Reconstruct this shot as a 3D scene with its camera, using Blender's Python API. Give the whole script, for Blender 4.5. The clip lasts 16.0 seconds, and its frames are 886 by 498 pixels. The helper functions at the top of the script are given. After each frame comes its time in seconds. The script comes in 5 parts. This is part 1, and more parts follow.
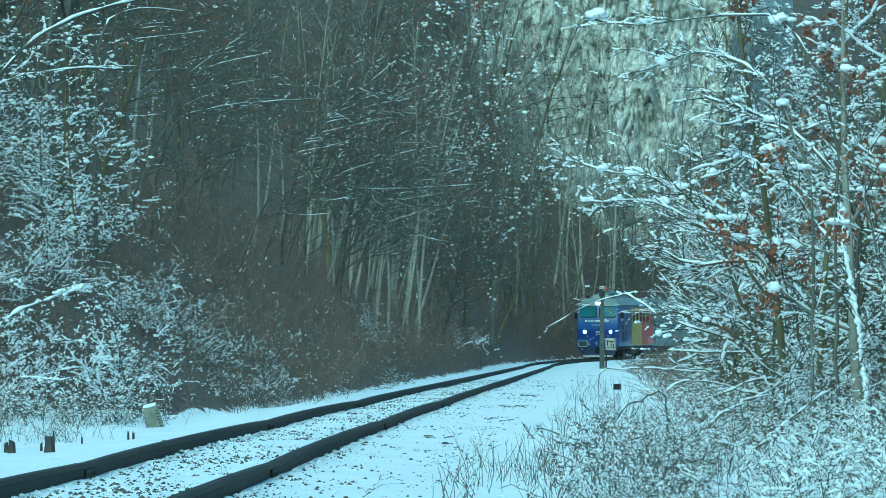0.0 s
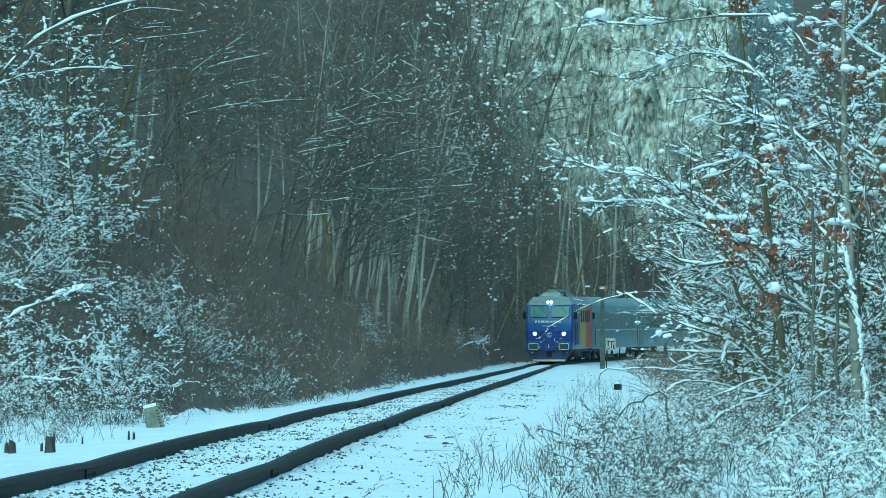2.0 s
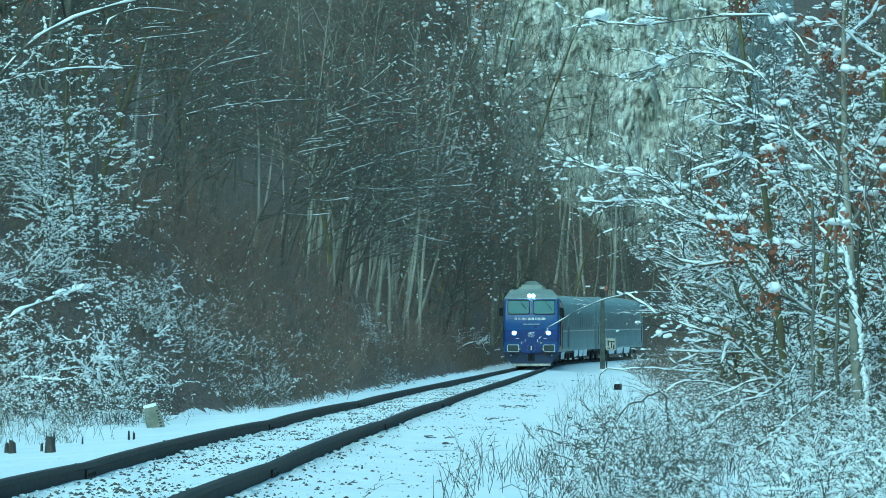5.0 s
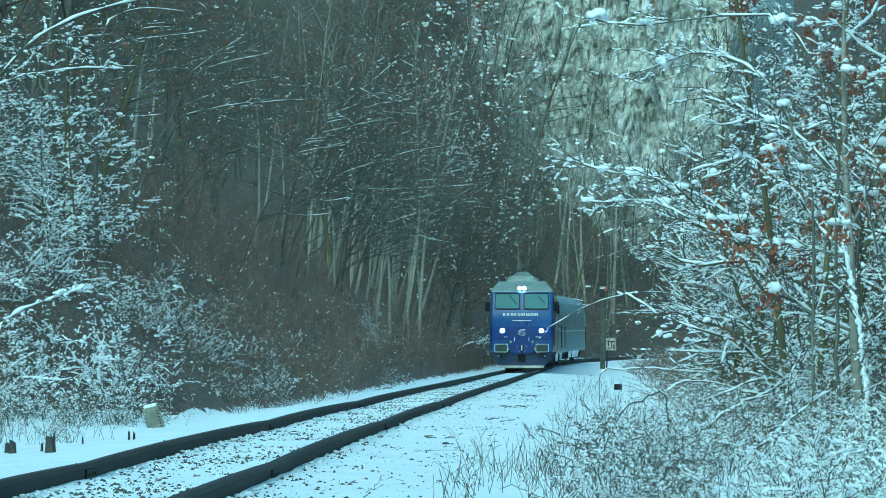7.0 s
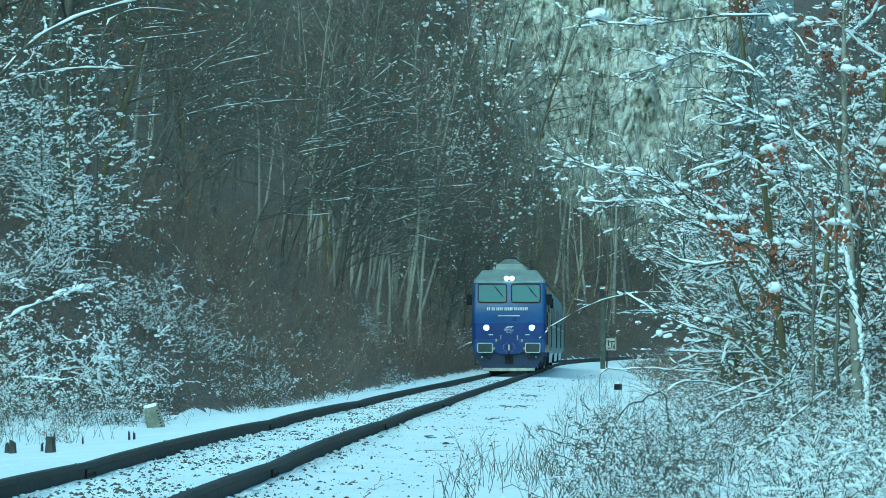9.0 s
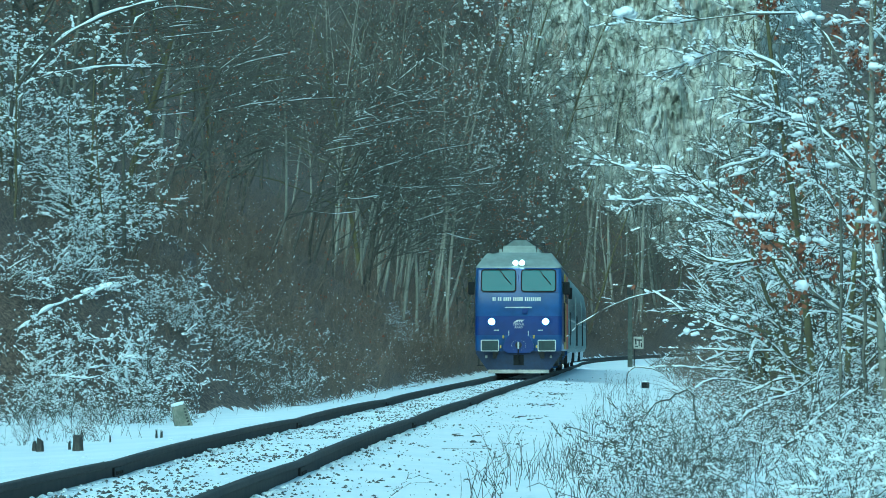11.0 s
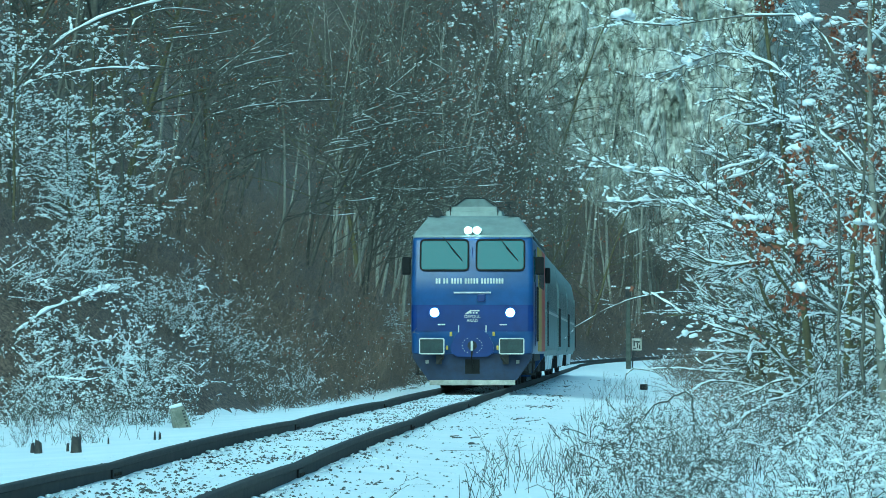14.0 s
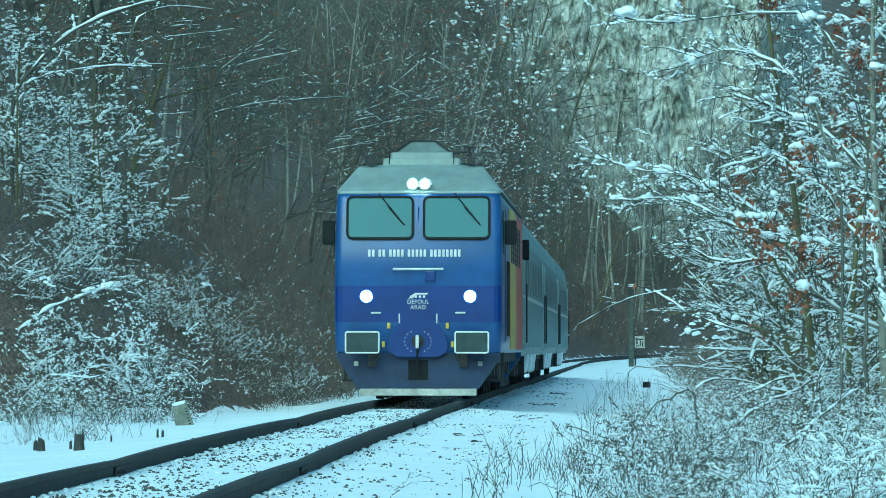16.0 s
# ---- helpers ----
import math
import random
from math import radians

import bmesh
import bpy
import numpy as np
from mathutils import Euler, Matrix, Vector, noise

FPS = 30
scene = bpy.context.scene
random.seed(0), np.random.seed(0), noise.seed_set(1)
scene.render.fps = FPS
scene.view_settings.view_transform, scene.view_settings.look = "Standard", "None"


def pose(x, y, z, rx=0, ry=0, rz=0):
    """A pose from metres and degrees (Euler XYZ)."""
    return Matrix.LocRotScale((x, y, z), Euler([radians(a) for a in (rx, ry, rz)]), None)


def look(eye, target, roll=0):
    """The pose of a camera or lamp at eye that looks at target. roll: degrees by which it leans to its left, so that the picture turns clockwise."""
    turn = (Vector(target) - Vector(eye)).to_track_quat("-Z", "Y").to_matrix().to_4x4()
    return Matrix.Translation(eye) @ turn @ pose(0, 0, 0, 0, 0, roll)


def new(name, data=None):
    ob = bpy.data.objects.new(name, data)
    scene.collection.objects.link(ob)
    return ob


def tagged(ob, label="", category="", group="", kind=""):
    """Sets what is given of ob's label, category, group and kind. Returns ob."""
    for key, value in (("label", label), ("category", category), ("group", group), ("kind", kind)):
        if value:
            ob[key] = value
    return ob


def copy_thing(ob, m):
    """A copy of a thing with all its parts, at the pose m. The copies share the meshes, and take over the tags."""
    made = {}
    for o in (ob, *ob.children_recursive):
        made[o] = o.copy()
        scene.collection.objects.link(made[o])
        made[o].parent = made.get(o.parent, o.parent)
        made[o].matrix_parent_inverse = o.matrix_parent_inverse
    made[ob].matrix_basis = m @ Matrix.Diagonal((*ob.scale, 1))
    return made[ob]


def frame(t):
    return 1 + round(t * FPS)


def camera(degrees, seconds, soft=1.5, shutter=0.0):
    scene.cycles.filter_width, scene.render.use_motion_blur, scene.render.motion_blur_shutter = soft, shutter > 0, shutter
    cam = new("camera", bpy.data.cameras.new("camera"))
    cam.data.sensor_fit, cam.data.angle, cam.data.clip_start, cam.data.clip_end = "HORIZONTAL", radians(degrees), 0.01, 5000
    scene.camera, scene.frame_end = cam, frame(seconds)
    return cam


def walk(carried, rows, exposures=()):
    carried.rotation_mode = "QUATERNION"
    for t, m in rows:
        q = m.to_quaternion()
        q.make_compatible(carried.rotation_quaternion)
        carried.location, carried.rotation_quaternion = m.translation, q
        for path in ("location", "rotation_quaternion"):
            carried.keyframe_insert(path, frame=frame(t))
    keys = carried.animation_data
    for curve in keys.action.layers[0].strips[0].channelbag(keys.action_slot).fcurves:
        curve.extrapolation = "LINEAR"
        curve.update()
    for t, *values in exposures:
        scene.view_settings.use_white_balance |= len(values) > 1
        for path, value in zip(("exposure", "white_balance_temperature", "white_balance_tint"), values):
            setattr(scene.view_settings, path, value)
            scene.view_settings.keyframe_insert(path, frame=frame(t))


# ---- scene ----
cam = camera(9.965, 16.0, soft=0.85)

EYE = (0.0, 0.0, 0.89)
LENS = 8993.0


def aim(dx, dy):
    """Camera pose whose picture is shifted by dx, dy (in 1568ths of its width) from the first view."""
    yaw = math.degrees(dx / LENS)
    tilt = math.degrees((179.0 + dy) / LENS)
    return pose(*EYE, 90 + tilt, 0, yaw)


walk(cam, [(0.0, aim(-0.6, -0.4)), (0.5, aim(0, 0)), (4.0, aim(0.2, 0)), (9.0, aim(0.8, 0)), (9.4, aim(1.0, 0)),
           (10.3, aim(28, -2)), (11.0, aim(49, -3)), (11.3, aim(50, -3.4)), (11.5, aim(46, -1.8)), (12.0, aim(46, -0.3)), (13.0, aim(46, 0)),
           (14.0, aim(46, 0.2)), (15.0, aim(45.6, 1.2)), (15.5, aim(46, 0.8)), (15.8, aim(48, -1)), (16.0, aim(51, -4))],
     exposures=[(0.0, 0.34, 4330, -42), (16.0, 0.34, 4330, -42)])

# ---- light: a shaded valley under a bright winter sky ----
world = bpy.data.worlds.new("sky")
scene.world = world
world.use_nodes = True
wn = world.node_tree.nodes
sky = wn.new("ShaderNodeTexSky")
sky.sky_type = "NISHITA"
sky.sun_disc = False
sky.sun_elevation, sky.sun_rotation = radians(36), radians(200)
sky.air_density, sky.dust_density = 1.0, 3.0
wn["Background"].inputs["Strength"].default_value = 0.145
world.node_tree.links.new(sky.outputs["Color"], wn["Background"].inputs["Color"])
sun = new("sun", bpy.data.lights.new("sun", "SUN"))
sun.data.energy, sun.data.angle, sun.data.color = 0.95, radians(55), (1.0, 0.97, 0.92)
sun.matrix_world = look((-30, 0, 62), (0, 80, 0))


# ---- materials ----
def material(name, build):
    m = bpy.data.materials.new(name)
    m.use_nodes = True
    build(m.node_tree.nodes, m.node_tree.links, m.node_tree.nodes["Principled BSDF"])
    return m


def ramp(n, l, source, stops):
    r = n.new("ShaderNodeValToRGB")
    el = r.color_ramp.elements
    while len(el) < len(stops):
        el.new(0.5)
    for e, (p, c) in zip(el, stops):
        e.position, e.color = p, (*c, 1)
    l.new(source, r.inputs["Fac"])
    return r.outputs["Color"]


def noise_at(n, l, scale, detail=4, coords="Object", rough=0.6):
    tc = n.new("ShaderNodeTexCoord")
    t = n.new("ShaderNodeTexNoise")
    t.inputs["Scale"].default_value, t.inputs["Detail"].default_value, t.inputs["Roughness"].default_value = scale, detail, rough
    l.new(tc.outputs[coords], t.inputs["Vector"])
    return t.outputs["Fac"]


def mixed(n, l, fac, a, b, mode="MIX"):
    m = n.new("ShaderNodeMix")
    m.data_type, m.blend_type = "RGBA", mode
    for v, i in ((fac, 0), (a, 6), (b, 7)):
        if isinstance(v, (int, float)):
            m.inputs[i].default_value = v
        elif isinstance(v, tuple):
            m.inputs[i].default_value = (*v, 1)
        else:
            l.new(v, m.inputs[i])
    return m.outputs[2]


def bumped(n, l, b, height, strength, distance):
    u = n.new("ShaderNodeBump")
    u.inputs["Strength"].default_value, u.inputs["Distance"].default_value = strength, distance
    l.new(height, u.inputs["Height"])
    l.new(u.outputs["Normal"], b.inputs["Normal"])


def two_tone(name, c1, c2, scale, rough=0.8, bump=0.3, dist=0.01, metal=0.0, fine=None, vary=0.0):
    """A surface that drifts between two colours at a large and a fine scale."""
    def build(n, l, b):
        big = noise_at(n, l, scale)
        small = noise_at(n, l, fine or scale * 9, 6)
        c = mixed(n, l, ramp(n, l, big, [(0.35, (0, 0, 0)), (0.65, (1, 1, 1))]), c1, c2)
        c = mixed(n, l, 0.5, c, ramp(n, l, small, [(0.3, (0.35, 0.35, 0.35)), (0.7, (1, 1, 1))]), "MULTIPLY")
        if vary:
            info = n.new("ShaderNodeObjectInfo")
            c = mixed(n, l, vary, c, ramp(n, l, info.outputs["Random"], [(0, (0.35, 0.33, 0.3)), (1, (1.3, 1.25, 1.2))]), "MULTIPLY")
        l.new(c, b.inputs["Base Color"])
        b.inputs["Roughness"].default_value, b.inputs["Metallic"].default_value = rough, metal
        bumped(n, l, b, small, bump, dist)
    return material(name, build)


def snow_build(n, l, b):
    big = noise_at(n, l, 1.3)
    small = noise_at(n, l, 30, 6)
    l.new(ramp(n, l, big, [(0.3, (0.80, 0.83, 0.86)), (0.7, (0.9, 0.91, 0.92))]), b.inputs["Base Color"])
    b.inputs["Roughness"].default_value = 0.65
    bumped(n, l, b, small, 0.35, 0.02)


def ground_build(n, l, b):
    """Snow on the level ground by the track, leaf litter with thin snow on the wooded slopes."""
    at = n.new("ShaderNodeAttribute")
    at.attribute_name = "litter"
    patch = noise_at(n, l, 0.9, 8, rough=0.75)
    leaf = noise_at(n, l, 14, 6)
    mm = n.new("ShaderNodeMath")
    mm.operation = "MULTIPLY_ADD"
    l.new(patch, mm.inputs[0])
    mm.inputs[1].default_value = 1.6
    l.new(at.outputs["Fac"], mm.inputs[2])
    fac = ramp(n, l, mm.outputs[0], [(0.98, (0, 0, 0)), (1.0, (1, 1, 1))])
    mm.inputs[1].default_value = 0.8
    litter = ramp(n, l, leaf, [(0.36, (0.03, 0.022, 0.016)), (0.5, (0.10, 0.074, 0.054)), (0.64, (0.2, 0.15, 0.108))])
    snow = ramp(n, l, noise_at(n, l, 0.7), [(0.3, (0.80, 0.83, 0.86)), (0.7, (0.9, 0.91, 0.92))])
    l.new(mixed(n, l, fac, snow, litter), b.inputs["Base Color"])
    b.inputs["Roughness"].default_value = 0.8
    bumped(n, l, b, leaf, 0.5, 0.04)


SNOW = material("snow", snow_build)
GROUND = material("snowy_ground", ground_build)
BARK = two_tone("bark", (0.088, 0.087, 0.074), (0.185, 0.18, 0.153), 1.5, 0.9, 0.6, 0.02, fine=14, vary=0.6)
BARK_PALE = two_tone("pale_bark", (0.28, 0.275, 0.235), (0.46, 0.445, 0.385), 1.2, 0.9, 0.5, 0.02, fine=12, vary=0.4)
BARK_MOSS = two_tone("mossy_bark", (0.10, 0.085, 0.05), (0.16, 0.15, 0.07), 2.0, 0.9, 0.6, 0.02, fine=20, vary=0.3)
TWIG = two_tone("twig", (0.08, 0.081, 0.07), (0.165, 0.16, 0.137), 2.0, 0.9, 0.1, 0.002, vary=0.5)
TWIG_BROWN = two_tone("brown_twig", (0.165, 0.136, 0.108), (0.3, 0.245, 0.195), 1.2, 0.9, 0.1, 0.002, vary=0.4)
LEAF = two_tone("dry_leaf", (0.17, 0.062, 0.032), (0.32, 0.13, 0.062), 3.0, 0.7, 0.1, 0.002)


def rock_build(n, l, b):
    """Limestone: pale faces, rain streaks, moss, rusty stains and dark cracks."""
    tc = n.new("ShaderNodeTexCoord")

    def stretched(sx, sz, detail, dist):
        mp = n.new("ShaderNodeMapping")
        mp.inputs["Scale"].default_value = (sx, sx, sz)
        l.new(tc.outputs["Object"], mp.inputs["Vector"])
        t = n.new("ShaderNodeTexNoise")
        t.inputs["Scale"].default_value, t.inputs["Detail"].default_value, t.inputs["Roughness"].default_value, t.inputs["Distortion"].default_value = 1.0, detail, 0.7, dist
        l.new(mp.outputs["Vector"], t.inputs["Vector"])
        return t.outputs["Fac"]
    streak, grain, patch, rust = stretched(1.5, 0.22, 7, 0.8), stretched(1.7, 1.1, 9, 0.3), stretched(0.25, 0.16, 4, 0.5), stretched(0.5, 0.12, 4, 0.5)
    c = ramp(n, l, streak, [(0.34, (0.32, 0.325, 0.30)), (0.5, (0.52, 0.52, 0.48)), (0.66, (0.72, 0.715, 0.67))])
    c = mixed(n, l, ramp(n, l, patch, [(0.5, (0, 0, 0)), (0.66, (0.6, 0.6, 0.6))]), c, (0.22, 0.245, 0.19))
    c = mixed(n, l, ramp(n, l, rust, [(0.6, (0, 0, 0)), (0.7, (0.55, 0.55, 0.55))]), c, (0.40, 0.22, 0.13))
    c = mixed(n, l, 0.8, c, ramp(n, l, grain, [(0.36, (0.42, 0.42, 0.41)), (0.52, (1, 1, 1))]), "MULTIPLY")
    l.new(c, b.inputs["Base Color"])
    b.inputs["Roughness"].default_value = 0.9
    bumped(n, l, b, grain, 0.5, 0.2)


ROCK = material("rock", rock_build)
RAIL = two_tone("rail_steel", (0.020, 0.018, 0.013), (0.045, 0.036, 0.026), 3.0, 0.8, 0.3, 0.004)
COACH_GLASS = two_tone("dirty_coach_glass", (0.07, 0.09, 0.10), (0.11, 0.14, 0.15), 1.0, 0.3, 0.02, 0.002)
STONE = two_tone("ballast_stone", (0.07, 0.065, 0.06), (0.18, 0.17, 0.15), 12, 0.9, 0.3, 0.01)
GRASS = two_tone("dry_grass", (0.10, 0.085, 0.05), (0.22, 0.18, 0.11), 3, 0.9, 0.1, 0.002)
CONCRETE = two_tone("concrete", (0.3, 0.29, 0.26), (0.45, 0.44, 0.4), 4, 0.9, 0.4, 0.01)
MILESTONE = two_tone("lichened_stone", (0.17, 0.175, 0.14), (0.29, 0.29, 0.235), 5, 0.9, 0.4, 0.01)
POST = two_tone("mossy_concrete", (0.06, 0.068, 0.058), (0.12, 0.13, 0.112), 3, 0.9, 0.4, 0.01)
BLUE = two_tone("blue_paint", (0.036, 0.078, 0.24), (0.042, 0.088, 0.27), 0.7, 0.3, 0.02, 0.002, fine=2.5)
NAVY = two_tone("navy_paint", (0.012, 0.03, 0.165), (0.016, 0.037, 0.2), 0.7, 0.3, 0.02, 0.002, fine=2.5)
# the body's blue with the apron's shade put into the colour, mottled
APRON = two_tone("shaded_blue_paint", (0.006, 0.014, 0.05), (0.016, 0.032, 0.10), 1.6, 0.5, 0.1, 0.004)
ROOFGREY = two_tone("roof_grey", (0.25, 0.29, 0.275), (0.3, 0.34, 0.32), 0.6, 0.5, 0.03, 0.004, fine=3)
YELLOW = two_tone("yellow_paint", (0.55, 0.4, 0.05), (0.65, 0.48, 0.07), 1.5, 0.4, 0.04, 0.003)
RED = two_tone("red_paint", (0.45, 0.04, 0.03), (0.55, 0.06, 0.04), 1.5, 0.4, 0.04, 0.003)
WHITE = two_tone("white_paint", (0.62, 0.62, 0.58), (0.78, 0.78, 0.75), 4, 0.5, 0.05, 0.002)
BLACK = two_tone("black_rubber", (0.012, 0.012, 0.013), (0.03, 0.03, 0.03), 4, 0.6, 0.1, 0.003)
GRIMY_HAZED_WHITE = two_tone("dirty_hazed_white_paint", (0.26, 0.25, 0.21), (0.6, 0.59, 0.54), 2.5, 0.7, 0.2, 0.004)
DIRT = two_tone("underframe_grime", (0.03, 0.028, 0.026), (0.075, 0.068, 0.06), 3, 0.8, 0.3, 0.006)
COACH = two_tone("coach_grey", (0.19, 0.25, 0.25), (0.25, 0.31, 0.3), 0.8, 0.45, 0.05, 0.003)
COACH_ROOF = two_tone("coach_roof", (0.27, 0.34, 0.33), (0.36, 0.42, 0.41), 0.8, 0.6, 0.1, 0.005)


def glass_build(n, l, b):
    b.inputs["Base Color"].default_value = (0.022, 0.10, 0.115, 1)
    b.inputs["Roughness"].default_value = 0.08
    b.inputs["Specular IOR Level"].default_value = 0.35
    b.inputs["Coat Weight"].default_value = 0.0


def lamp_build(n, l, b):
    b.inputs["Base Color"].default_value = (1, 1, 1, 1)
    b.inputs["Emission Color"].default_value = (1.0, 0.93, 0.9, 1)
    b.inputs["Emission Strength"].default_value = 40.0


GLASS = material("cab_glass", glass_build)
LAMP = material("headlight_glow", lamp_build)


# ---- building helpers ----
def mesh_of(name, verts, faces, mats, smooth=True, slots=None):
    me = bpy.data.meshes.new(name)
    me.from_pydata([tuple(v) for v in verts], [], [tuple(int(i) for i in f) for f in faces])
    for m in mats if isinstance(mats, (list, tuple)) else [mats]:
        me.materials.append(m)
    if smooth:
        me.polygons.foreach_set("use_smooth", np.ones(len(me.polygons), bool))
    if slots is not None:
        me.polygons.foreach_set("material_index", slots)
    me.update()
    return me


def part(name, source, mat, parent=None, label="", m=None, smooth=False):
    """Links a bmesh, or a mesh, as one object under its thing."""
    if isinstance(source, bmesh.types.BMesh):
        me = bpy.data.meshes.new(name)
        bmesh.ops.recalc_face_normals(source, faces=source.faces)
        source.to_mesh(me)
        source.free()
        me.materials.append(mat)
        if smooth:
            me.polygons.foreach_set("use_smooth", np.ones(len(me.polygons), bool))
    else:
        me = source
    ob = new(name, me)
    ob.parent = parent
    if m is not None:
        ob.matrix_basis = m
    return tagged(ob, label)


def box(x0, x1, y0, y1, z0, z1, bevel=0.0, segs=2):
    bm = bmesh.new()
    bmesh.ops.create_cube(bm, size=1, matrix=Matrix.Translation(((x0 + x1) / 2, (y0 + y1) / 2, (z0 + z1) / 2)) @ Matrix.Diagonal((x1 - x0, y1 - y0, z1 - z0, 1)))
    if bevel:
        bmesh.ops.bevel(bm, geom=bm.edges[:], offset=bevel, segments=segs, affect="EDGES", profile=0.6)
    return bm


def loft(sections, closed=True, caps=True):
    """A skin over cross-sections that all have the same number of points."""
    bm = bmesh.new()
    rings = [[bm.verts.new(p) for p in s] for s in sections]
    n = len(rings[0])
    for a, b in zip(rings, rings[1:]):
        for i in range(n if closed else n - 1):
            bm.faces.new((a[i], a[(i + 1) % n], b[(i + 1) % n], b[i]))
    if caps:
        bm.faces.new(rings[0])
        bm.faces.new(rings[-1][::-1])
    return bm


def rod(p, q, r, sides=8):
    p, q = Vector(p), Vector(q)
    bm = bmesh.new()
    bmesh.ops.create_cone(bm, cap_ends=True, segments=sides, radius1=r, radius2=r, depth=(q - p).length,
                          matrix=Matrix.Translation((p + q) / 2) @ (q - p).to_track_quat("Z", "Y").to_matrix().to_4x4())
    return bm


# ---- the line of the track: straight, then a right-hand curve that climbs a little ----
CURVE_AT, RADIUS, HEAD0 = 291.0, 385.0, 0.0311


def track_line():
    pts = []
    x, y, step = -0.92 + HEAD0 * (-80 - 86.6), -80.0, 2.0
    th = math.atan(HEAD0)
    while len(pts) < 420:
        rise = max(0.0, y - 286.0)
        pts.append((x + 0.27 * (max(0.0, 86.0 - y) / 55.0) ** 2, y, min(0.8, 0.0065 * rise * rise / (rise + 6))))
        if y > CURVE_AT and th < 1.9:
            th += step / RADIUS
        x, y = x + math.sin(th) * step, y + math.cos(th) * step
    return np.array(pts)


TRACK = track_line()
TDIR = np.gradient(TRACK, axis=0)
TDIR /= np.linalg.norm(TDIR, axis=1)[:, None]


def on_track(s):
    """The point s metres along the track; 0 is beside the camera's line."""
    k = min(max((s + 80) / 2.0, 0), len(TRACK) - 2)
    i = int(k)
    return Vector(TRACK[i] * (1 - (k - i)) + TRACK[i + 1] * (k - i))


def side_of(x, y):
    """Signed distance from the track's centre (right +) and the rail level there."""
    x, y = np.atleast_1d(np.asarray(x, float)), np.atleast_1d(np.asarray(y, float))
    u, z = np.empty_like(x), np.empty_like(x)
    for a in range(0, len(x), 4000):
        d = np.stack((x[a:a + 4000, None] - TRACK[None, :, 0], y[a:a + 4000, None] - TRACK[None, :, 1]), 2)
        i = np.argmin((d ** 2).sum(2), 1)
        k = np.arange(len(i))
        across = d[k, i, 0] * TDIR[i, 1] - d[k, i, 1] * TDIR[i, 0]
        far = np.sqrt((d[k, i] ** 2).sum(1))
        u[a:a + 4000] = np.sign(across) * np.where(far > 6, far, np.abs(across))
        z[a:a + 4000] = TRACK[i, 2]
    return u, z


def ripple(x, y):
    """A cheap smooth unevenness, about -1 to 1."""
    return (np.sin(x * 0.9 + 1.3 * np.sin(y * 0.31)) + np.sin(y * 0.47 + 1.7 * np.sin(x * 0.53 + 1)) + np.sin(x * 0.23 - y * 0.19 + 2)) / 3


def ground_z(x, y):
    u, z = side_of(x, y)
    x, y = np.atleast_1d(np.asarray(x, float)), np.atleast_1d(np.asarray(y, float))
    r = ripple(x, y)
    bed = -0.15 + 0.012 * ripple(x * 4, y * 4)
    near = np.clip((94 - y) / 16, 0, 1)
    left = -u - 3.2 - 7.5 * near * near * (3 - 2 * near)
    right = u - 4.6
    hl = np.where(left > 0, 62 * (1 - np.exp(-left * 0.78 / 62)) + 0.5 * r * np.clip(left / 4, 0, 1), 0)
    hr = np.where(right > 0, 45 * (1 - np.exp(-right * np.clip(0.10 + right * 0.02, 0.1, 0.45) / 45)) + 0.35 * r * np.clip(right / 4, 0, 1), 0)
    shoulder = -0.16 - 0.13 * np.clip((np.abs(u) - 1.2) / 2.0, 0, 1) + 0.035 * r
    w = np.clip((np.abs(u) - 0.95) / 0.4, 0, 1)
    return z + bed * (1 - w) + shoulder * w + hl + hr - 0.25 * np.clip((u - 2.5) / 2, 0, 1) * np.clip((40 - y) / 30, 0, 1), u


def ground():
    xs = np.concatenate((np.linspace(-1500, -90, 14), np.linspace(-80, -14, 34), np.arange(-13.5, 16, 0.33), np.linspace(16.5, 100, 42), np.linspace(110, 1500, 14)))
    ys = np.concatenate((np.linspace(-1500, -60, 10), np.arange(-50, 20, 5.0), np.arange(20, 130, 0.75), np.arange(130, 480, 3.0), np.linspace(490, 2500, 16)))
    X, Y = np.meshgrid(xs, ys)
    z, u = ground_z(X.ravel(), Y.ravel())
    n, mrow = len(xs), len(ys)
    i = (np.arange(mrow - 1)[:, None] * n + np.arange(n - 1)[None]).ravel()
    me = mesh_of("ground", np.stack((X.ravel(), Y.ravel(), z), 1), np.stack((i, i + 1, i + n + 1, i + n), 1), GROUND)
    at = me.attributes.new("litter", "FLOAT", "POINT")
    near = np.clip((94 - Y.ravel()) / 16, 0, 1)
    far = np.clip((Y.ravel() - 260) / 60, 0, 1)
    litter = (1 - 0.13 * far) * np.clip((-u - 2.5 - 7.5 * near * near * (3 - 2 * near)) / 1.3, 0, 0.85) + np.clip((u - 4.4) / 2.2, 0, 0.62) + np.clip((u - 7) / 3, 0, 0.25)
    at.data.foreach_set("value", np.clip(litter, 0, 1).astype(np.float32))
    return tagged(part("ground", me, None), "snow-covered ground rising into leaf-littered wooded slopes", "ground", kind="structure")


ground()


# ---- the track ----
def rail_path(off, s0, s1, step=2.0, dz=0.0):
    pts = []
    s = s0
    while s <= s1:
        p, q = on_track(s), on_track(s + 0.5)
        d = (q - p).normalized()
        pts.append((p + Vector((d.y, -d.x, 0)) * off + Vector((0, 0, dz)), d))
        s += step
    return pts


